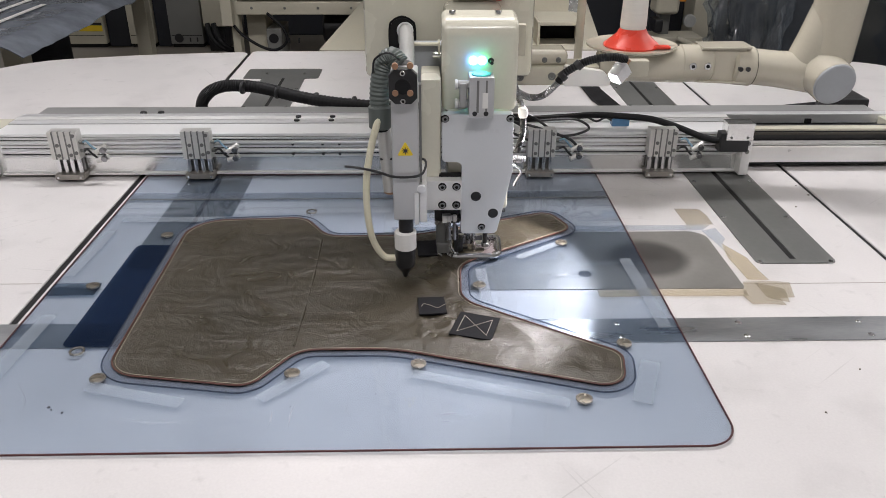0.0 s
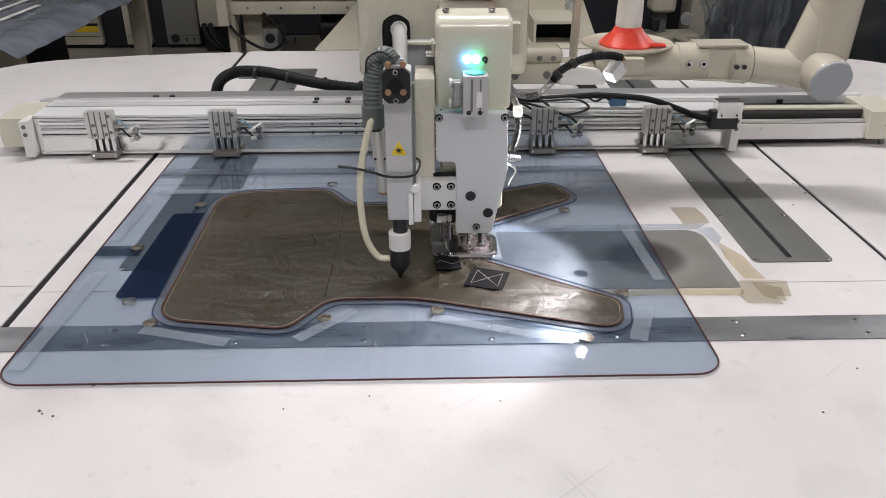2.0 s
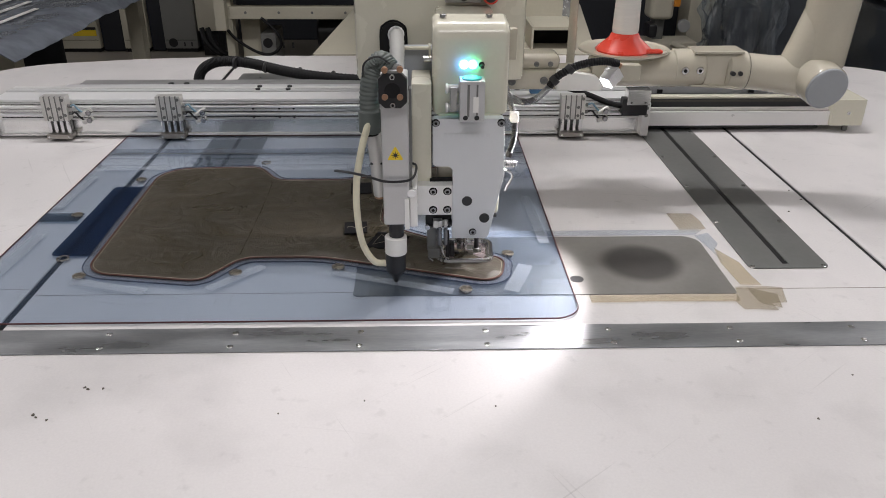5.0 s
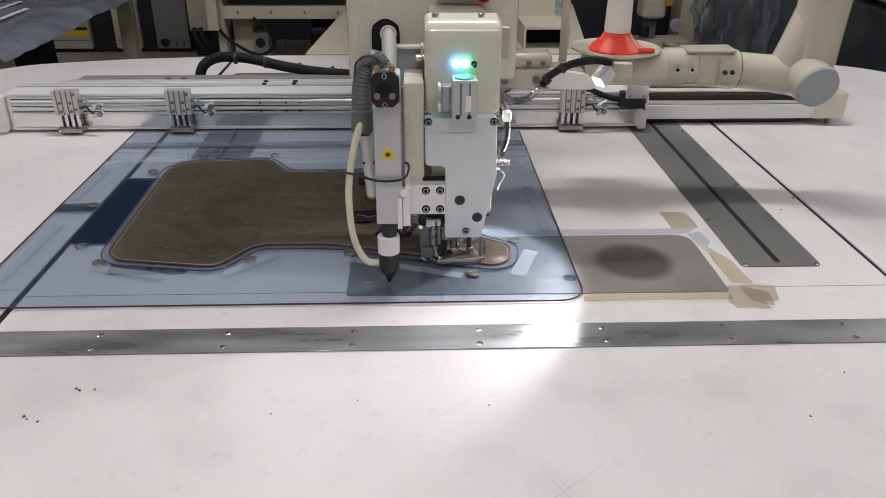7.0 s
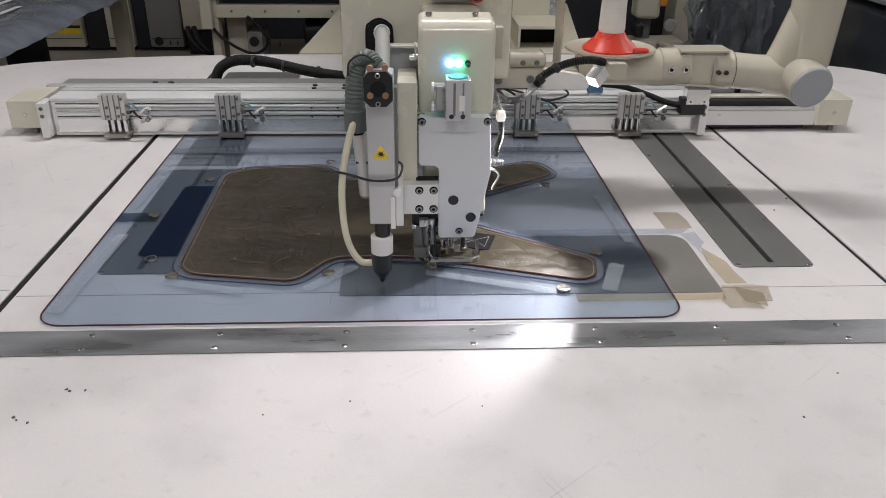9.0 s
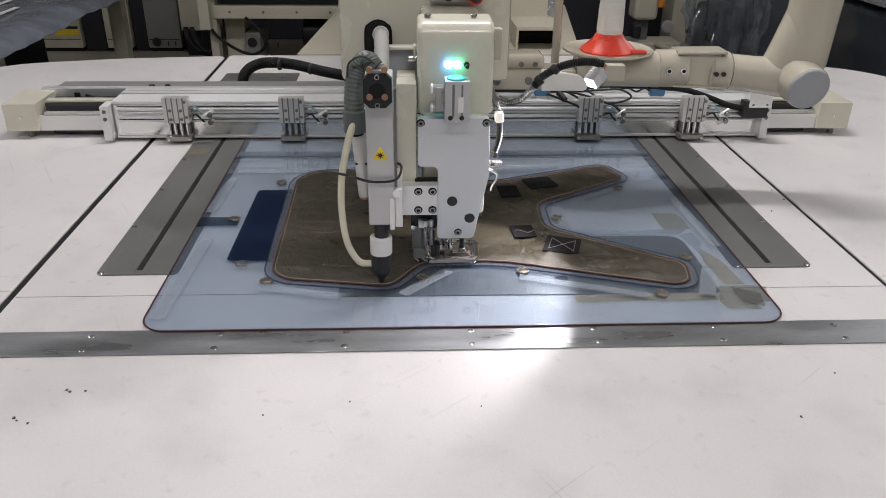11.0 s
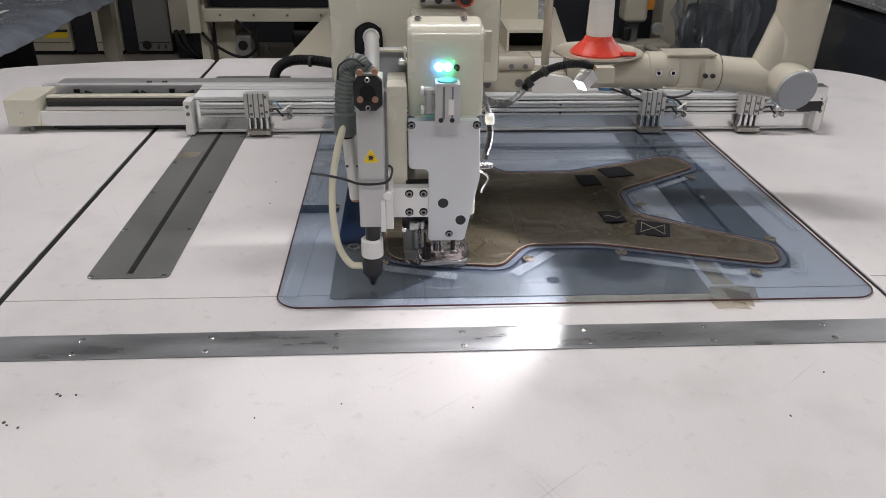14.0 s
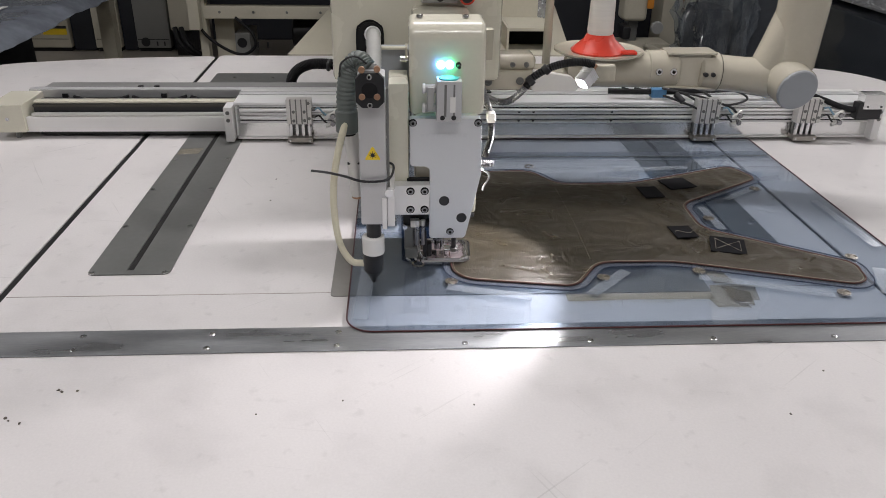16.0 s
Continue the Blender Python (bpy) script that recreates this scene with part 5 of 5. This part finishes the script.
patch(0.159, -0.594, 0.023, 0.027, 4, 0)
patch(0.227, -0.658, 0.034, 0.034, -18, 1)
patch(0.156, -0.381, 0.023, 0.031, 4, 0)
patch(0.235, -0.330, 0.034, 0.030, 14, 0)
part("loose_thread", hose([(0.141, -0.598, 0.0156), (0.146, -0.590, 0.0158), (0.158, -0.596, 0.0156), (0.168, -0.602, 0.0156), (0.180, -0.592, 0.0156)], 0.0005, seg=5), STITCH, cloth)

GREY_CAB = surface("grey_cabinet_paint", (0.20, 0.20, 0.19), 0.45, 0, 0.1, 5, 0.03)
# ---- the platform behind the table and the other machines in the hall ----
platform = thing("machine_platform", 0.08, 2.45, FLOOR_Z, "cream painted steel platform behind the table", "platform")


def under(name, bm, material, parent, label="", smooth=35):
    """A part whose mesh is given in the hall's own coordinates."""
    ob = part(name, bm, material, parent, label, smooth)
    ob.location = -Vector(parent.location)
    return ob


under("deck", slab(rounded([(-0.525, 1.79, 0.01), (0.60, 1.79, 0.01), (0.76, 3.0, 0.02), (-0.43, 3.0, 0.02)]), -0.03, 0.0, bevel=0.003), CREAM_DULL, platform)
for lx in (-0.40, 0.56):
    for ly in (1.9, 2.9):
        under("leg", box(lx - 0.03, lx + 0.03, ly - 0.03, ly + 0.03, FLOOR_Z, -0.03, 0.004), CREAM_DULL, platform)
junction = thing("junction_box", 0.45, 1.95, 0.0, "cream metal box with a dark open front on the platform", "box")
under("shell", box(0.345, 0.355, 1.86, 2.10, 0.0, 0.092, 0.002), CREAM_DULL, junction)
under("shell", box(0.355, 0.52, 1.86, 2.10, 0.078, 0.092, 0.002), CREAM_DULL, junction)
under("shell", box(0.52, 0.53, 1.86, 2.10, 0.0, 0.092, 0.002), CREAM_DULL, junction)
under("inside", box(0.355, 0.52, 2.00, 2.02, 0.0, 0.078), GAP, junction)
panel_b = thing("rear_panel", 0.40, 2.55, 0.0, "cream painted sheet panel standing on the platform", "panel")
under("board", box(0.20, 0.58, 2.50, 2.53, 0.0, 0.16, 0.006), CREAM_DULL, panel_b)
foil_m = surface("bubble_foil", (0.62, 0.64, 0.66), 0.22, 0.7, 0.5, 60, 0.5, 90)
foil = bmesh.new()
bmesh.ops.create_grid(foil, x_segments=40, y_segments=16, size=0.5)
for v in foil.verts:
    v.co = Vector((0.42 + v.co.x * 0.46, 2.78 + v.co.y * 0.36, 0.075 + 0.03 * noise.noise(v.co * 16) + 0.02 * noise.noise(v.co * 45) + 0.11 * (0.25 - v.co.y ** 2)))
r = bmesh.ops.extrude_face_region(foil, geom=foil.faces[:])
for v in r["geom"]:
    if isinstance(v, bmesh.types.BMVert):
        v.co.z = 0.0
wrap = part("foil_wrap", foil, foil_m, None, smooth=60)
tagged(wrap, "crumpled silvery bubble wrap lying on the platform", "bubble wrap")

# neighbouring table with a grey plastic sheet
side_table = thing("side_table", -2.8, 3.0, FLOOR_Z, "neighbouring table covered by a grey plastic sheet", "table")
under("top", box(-4.2, -1.92, 2.08, 4.2, -0.04, -0.012, 0.004), GREY_CAB, side_table)
sheet_grey = surface("grey_glossy_sheet", (0.19, 0.21, 0.245), 0.16, 0.0, 0.35, 7, 0.10, 25)
cs = bmesh.new()
bmesh.ops.create_grid(cs, x_segments=50, y_segments=50, size=0.5)
for v in cs.verts:
    v.co = Vector((-2.95 + v.co.x * 2.44 + 0.02 * noise.noise(Vector((2, v.co.y * 12, 0))), 3.03 + v.co.y * 2.3 + 0.02 * noise.noise(Vector((v.co.x * 12, 5, 0))), 0.004 + 0.014 * noise.noise(v.co * 7) + 0.006 * noise.noise(v.co * 22) - 0.05 * max(0, abs(v.co.x) - 0.47) / 0.03))
r = bmesh.ops.extrude_face_region(cs, geom=cs.faces[:])
for v in r["geom"]:
    if isinstance(v, bmesh.types.BMVert):
        v.co.z -= 0.005
under("plastic_sheet", cs, sheet_grey, side_table, "grey glossy plastic sheet", 60)
for k in range(7):
    under("white_stripe", box(-2.02 - 0.13 * k, -1.995 - 0.13 * k, 2.1 + 0.05 * k, 2.75 + 0.22 * (k % 3), 0.013, 0.017, 0.001), WHITE_PLASTIC, side_table)
for lx, ly in ((-1.97, 2.3), (-1.97, 4.0), (-3.9, 1.95), (-3.9, 4.0)):
    under("leg", box(lx - 0.045, lx + 0.045, ly - 0.045, ly + 0.045, FLOOR_Z, -0.05, 0.004), CREAM_DULL, side_table)

drum = thing("dark_drum", -2.47, 3.65, FLOOR_Z, "black round drum standing under the neighbouring table", "drum")
part("shell", turned([(0, 0.13), (0.01, 0.14), (0.60, 0.14), (0.62, 0.13)], (0, 0, 0), (0, 0, 1), seg=28), DARK_CLOTH, drum)
part("rim", turned([(0.56, 0.143), (0.58, 0.145), (0.60, 0.143)], (0, 0, 0), (0, 0, 1), seg=28), BLACK, drum)


def cabinet(name, x0, x1, y0, y1, z1, material, label, tag, hole=None, vents=None):
    t = thing(name, (x0 + x1) / 2, (y0 + y1) / 2, FLOOR_Z, label, "cabinet")
    under("body", box(x0, x1, y0, y1, FLOOR_Z + 0.03, z1, 0.006), material, t)
    under("plinth", box(x0 + 0.01, x1 - 0.01, y0 + 0.015, y1, FLOOR_Z, FLOOR_Z + 0.03), GAP, t)
    under("door_seam", box(x0 + 0.012, x1 - 0.012, y0 - 0.003, y0 + 0.001, FLOOR_Z + 0.10, FLOOR_Z + 0.104), GAP, t)
    if tag:
        lx0, lx1, lz0, lz1 = tag
        lab = under("warning_label", box(lx0, lx1, y0 - 0.004, y0, lz0, lz1), YELLOW, t, "yellow warning label")
        under("label_bar", box(lx0, lx1, y0 - 0.0045, y0, lz1, lz1 + 0.022), BLACK, t)
        for k in range(3):
            under("label_bar", box(lx0 + 0.01, lx1 - 0.02 - 0.01 * k, y0 - 0.0045, y0, lz1 + 0.06 + 0.03 * k, lz1 + 0.066 + 0.03 * k), BLACK, t)
    if hole:
        under("fan_hole", rod((hole[0], y0 - 0.004, hole[1]), (hole[0], y0 + 0.01, hole[1]), hole[2], seg=20), BLACK, t, "dark round fan opening")
        for dx in (0.09, 0.15):
            under("socket", box(hole[0] + dx, hole[0] + dx + 0.012, y0 - 0.003, y0 + 0.002, hole[1] - 0.03, hole[1] + 0.005), BLACK, t)
    if vents:
        for k in range(14):
            under("vent_slot", box(x1 - vents[0], x1 - vents[1], y0 - 0.004, y0 + 0.002, z1 - 0.05 - 0.028 * k, z1 - 0.038 - 0.028 * k), GAP, t, smooth=0)
    return t


cabinet("control_cabinet", -3.17, -2.832, 5.5, 5.9, 0.15, CREAM_DULL, "cream control cabinet with a yellow warning label", (-3.044, -2.850, -0.662, -0.612))
cabinet("machine_post", -2.628, -2.416, 5.5, 5.7, 0.35, CREAM_DULL, "cream machine post with a yellow label at its foot", (-2.555, -2.425, -0.795, -0.745))
cabinet("computer_cabinet", -2.283, -2.004, 5.5, 6.0, 0.25, GREY_CAB, "dark grey cabinet with vents and a round fan", None, (-2.212, -0.720, 0.038), (0.055, 0.010))
cabinet("drive_box", -1.088, -0.995, 3.62, 3.9, -0.278, GREY_CAB, "grey drive box with a round fan opening", None, (-1.046, -0.335, 0.030))
cabinet("pale_box", -1.22, -1.10, 3.70, 3.95, -0.17, CREAM_DULL, "pale box standing beside a grey drive box", None)
pale_cabinet = thing("side_cabinet", -1.85, 5.45, FLOOR_Z, "pale metal cabinet over an added dark block beside machines", "cabinet")
under("body", box(-1.935, -1.770, 5.3, 5.6, -0.585, 0.25, 0.006), CREAM_DULL, pale_cabinet)
# Black block added for the dark below the cabinet.
under("pedestal", box(-1.920, -1.785, 5.36, 5.6, FLOOR_Z, -0.585, 0.004), BLACK, pale_cabinet)
for k in range(2):
    under("thick_cable", hose([(-1.90 + 0.05 * k, 5.29, -0.56), (-1.86 + 0.05 * k, 5.24, -0.66), (-1.78 + 0.04 * k, 5.22, -0.74), (-1.66, 5.25, -0.775)], 0.022, seg=8), RUBBER, pale_cabinet)
# Dark blocks added for the dimness between cabinets; they also hide pale sides.
gap_blocks = thing("gap_blocks", -2.75, 5.8, FLOOR_Z, "dark blocks added to fill the dim gaps between cabinets", "stack")
for x0, x1, y0, z1 in ((-2.826, -2.634, 5.53, 0.3), (-2.410, -2.289, 5.53, 0.3), (-1.998, -1.942, 5.56, 0.3), (-1.76, -0.4, 6.0, 0.1)):
    under("gap_block", box(x0, x1, y0, 6.4, FLOOR_Z, z1, 0.02), DARK_CLOTH, gap_blocks)

frame_table = thing("steel_bench", -0.9, 3.7, FLOOR_Z, "cream steel bench with apron rail and legs", "bench")
under("apron", box(-1.25, 0.40, 3.55, 3.62, -0.180, -0.105, 0.006), CREAM_DULL, frame_table)
under("top", box(-1.30, 0.40, 3.50, 4.6, -0.03, 0.0, 0.006), CREAM_DULL, frame_table)
for lx in (-1.285, -0.10):
    under("leg", box(lx, lx + 0.050, 3.56, 3.64, FLOOR_Z, -0.03, 0.006), CREAM_DULL, frame_table)
under("bracket", box(-1.320, -1.255, 3.48, 3.55, -0.235, 0.10, 0.006), CREAM_DULL, frame_table)
under("motor", rod((-0.75, 3.8, -0.30), (-0.45, 3.8, -0.30), 0.10, seg=20), BLACK, frame_table)
under("hanging_cable", hose([(-1.06, 3.55, -0.17), (-0.97, 3.53, -0.25), (-0.95, 3.53, -0.33), (-1.02, 3.53, -0.385), (-1.12, 3.53, -0.36), (-1.24, 3.53, -0.27), (-1.30, 3.55, -0.15), (-1.27, 3.58, -0.06)], 0.009, seg=8), RUBBER, frame_table)
for k in range(5):
    under("apron_bolt", rod((-1.15 + 0.2 * k, 3.545, -0.14), (-1.15 + 0.2 * k, 3.552, -0.14), 0.008, seg=10), STEEL_DARK, frame_table)
floor_cable = part("floor_cable", hose([(-2.55, 4.9, FLOOR_Z + 0.012), (-2.4, 4.75, FLOOR_Z + 0.012), (-2.25, 4.85, FLOOR_Z + 0.012), (-2.0, 4.8, FLOOR_Z + 0.012), (-1.75, 4.9, FLOOR_Z + 0.012)], 0.012, seg=8), RUBBER)
tagged(floor_cable, "black cable lying on the floor by the cabinets", "cable")

cabinet("tall_machine", 0.95, 1.725, 4.3, 4.7, 0.4, DARK_CLOTH, "dark covered machine housing between cabinets", None)
cabinet("vented_machine", 1.732, 1.985, 4.1, 4.6, 0.4, CREAM_DULL, "cream machine housing with vent slots", None, None, (0.225, 0.150))
sew = thing("pedestal_sewing_machine", 1.50, 3.85, FLOOR_Z, "cream sewing machine on a dark pedestal", "sewing machine")
under("pedestal", box(1.42, 1.60, 3.8, 3.98, FLOOR_Z, -0.42, 0.01), BLACK, sew)
under("base", box(1.36, 1.70, 3.75, 3.98, -0.42, -0.36, 0.012), CREAM_DULL, sew)
under("column", box(1.375, 1.530, 3.78, 3.95, -0.225, 0.08, 0.03, segments=3), CREAM_DULL, sew)
under("neck", box(1.43, 1.50, 3.86, 3.96, -0.37, -0.22, 0.01), STEEL_DARK, sew)
under("motor_housing", box(1.36, 1.42, 3.72, 3.86, -0.33, -0.24, 0.02), BLACK, sew)
under("hand_wheel", rod((1.60, 3.76, -0.26), (1.60, 3.80, -0.26), 0.04, seg=20), LIGHT_GREY, sew)
under("guide_rail", rod((1.52, 3.74, -0.36), (1.75, 3.70, -0.46), 0.018, seg=12), CREAM_DULL, sew)
under("orange_tag", box(1.515, 1.556, 3.755, 3.778, -0.138, -0.06, 0.006), ORANGE_PLASTIC, sew, "orange plastic knob block")

crate = thing("wrapped_crate", 3.1, 3.2, FLOOR_Z, "large dark crate wrapped in crinkled clear plastic film", "crate")
under("box", box(2.42, 4.2, 1.95, 4.0, FLOOR_Z, -0.03, 0.02), surface("dark_blue_grey", (0.028, 0.033, 0.042), 0.35, 0, 0.3, 5, 0.1), crate)
film = bmesh.new()
bmesh.ops.create_cube(film, size=1)
bmesh.ops.subdivide_edges(film, edges=film.edges[:], cuts=22, use_grid_fill=True)
for v in film.verts:
    nn = 0.02 * noise.noise(v.co * 9) + 0.016 * noise.noise(v.co * 25)
    v.co = Vector((3.31 + v.co.x * (1.82 + nn * 2), 2.975 + v.co.y * (2.09 + nn * 2), -0.40 + v.co.z * (0.79 + nn * 2)))
under("film", film, sheet_mat("crinkled_film", (0.86, 0.88, 0.90), 0.20, 0.10, 0.05, (0.5, 0.55, 0.6)), crate, "crinkled clear film", 80)
under("paper_top", box(2.425, 4.18, 1.97, 3.98, 0.016, 0.030, 0.004), foil_m, crate, "white crinkled wrapping")
bag = thing("plastic_bag_stack", 1.85, 3.2, FLOOR_Z, "stack covered by hanging clear plastic sheeting", "plastic cover")
under("tall_box", box(1.92, 2.10, 3.12, 3.5, FLOOR_Z, 0.10, 0.03), surface("slate_cloth", (0.05, 0.056, 0.066), 0.6, 0, 0.3, 5, 0.2, 40), bag)
under("low_box", box(1.66, 1.85, 3.2, 3.5, FLOOR_Z, -0.05, 0.03), DARK_CLOTH, bag)
film = bmesh.new()
bmesh.ops.create_cube(film, size=1)
bmesh.ops.subdivide_edges(film, edges=film.edges[:], cuts=18, use_grid_fill=True)
for v in film.verts:
    nn = 0.10 * noise.noise(v.co * 5) + 0.07 * noise.noise(v.co * 14) + 0.05 * noise.noise(v.co * 31)
    taper = 1.0 + 0.25 * (0.5 - v.co.z)
    v.co = Vector((1.77 + v.co.x * (0.26 + nn) * taper, 3.3 + v.co.y * (0.46 + nn), -0.34 + v.co.z * 0.92))
under("film", film, sheet_mat("hanging_film", (0.84, 0.87, 0.90), 0.30, 0.10, 0.10, (0.5, 0.55, 0.6)), bag, "crinkled clear film", 80)


# ---- motion ----
WAY = [
    (0, -0.2598, 0.4077),
    (0.5, -0.2297, 0.4379),
    (1, -0.2150, 0.4798),
    (1.5, -0.2121, 0.5216),
    (2, -0.2203, 0.5619),
    (2.5, -0.2422, 0.5952),
    (3, -0.2764, 0.6227),
    (3.5, -0.3118, 0.6457),
    (4, -0.3487, 0.6686),
    (6.5, -0.4066, 0.8076),
    (7, -0.3630, 0.7912),
    (7.5, -0.3235, 0.7758),
    (8, -0.2825, 0.7610),
    (8.5, -0.2401, 0.7456),
    (9, -0.1977, 0.7326),
    (11.5, 0.0173, 0.7130),
    (12, 0.0580, 0.7248),
    (12.5, 0.0863, 0.7572),
    (13, 0.1091, 0.7916),
    (13.5, 0.1527, 0.7977),
    (14, 0.1951, 0.7879),
    (14.5, 0.2342, 0.7757),
    (15, 0.2780, 0.7701),
    (15.5, 0.3072, 0.7402),
    (16, 0.3181, 0.7007),
]


def motions():
    walk(beam, [(t, pose(0, y, 0)) for t, x, y in WAY])
    walk(carriage, [(t, pose(x, y, 0)) for t, x, y in WAY])
    walk(template, [(t, pose(x, y, 0)) for t, x, y in WAY])
    walk(cloth, [(t, pose(x, y, 0)) for t, x, y in WAY])
    walk(chain, [(t, pose(x * 0.5, y, 0)) for t, x, y in WAY])


motions()
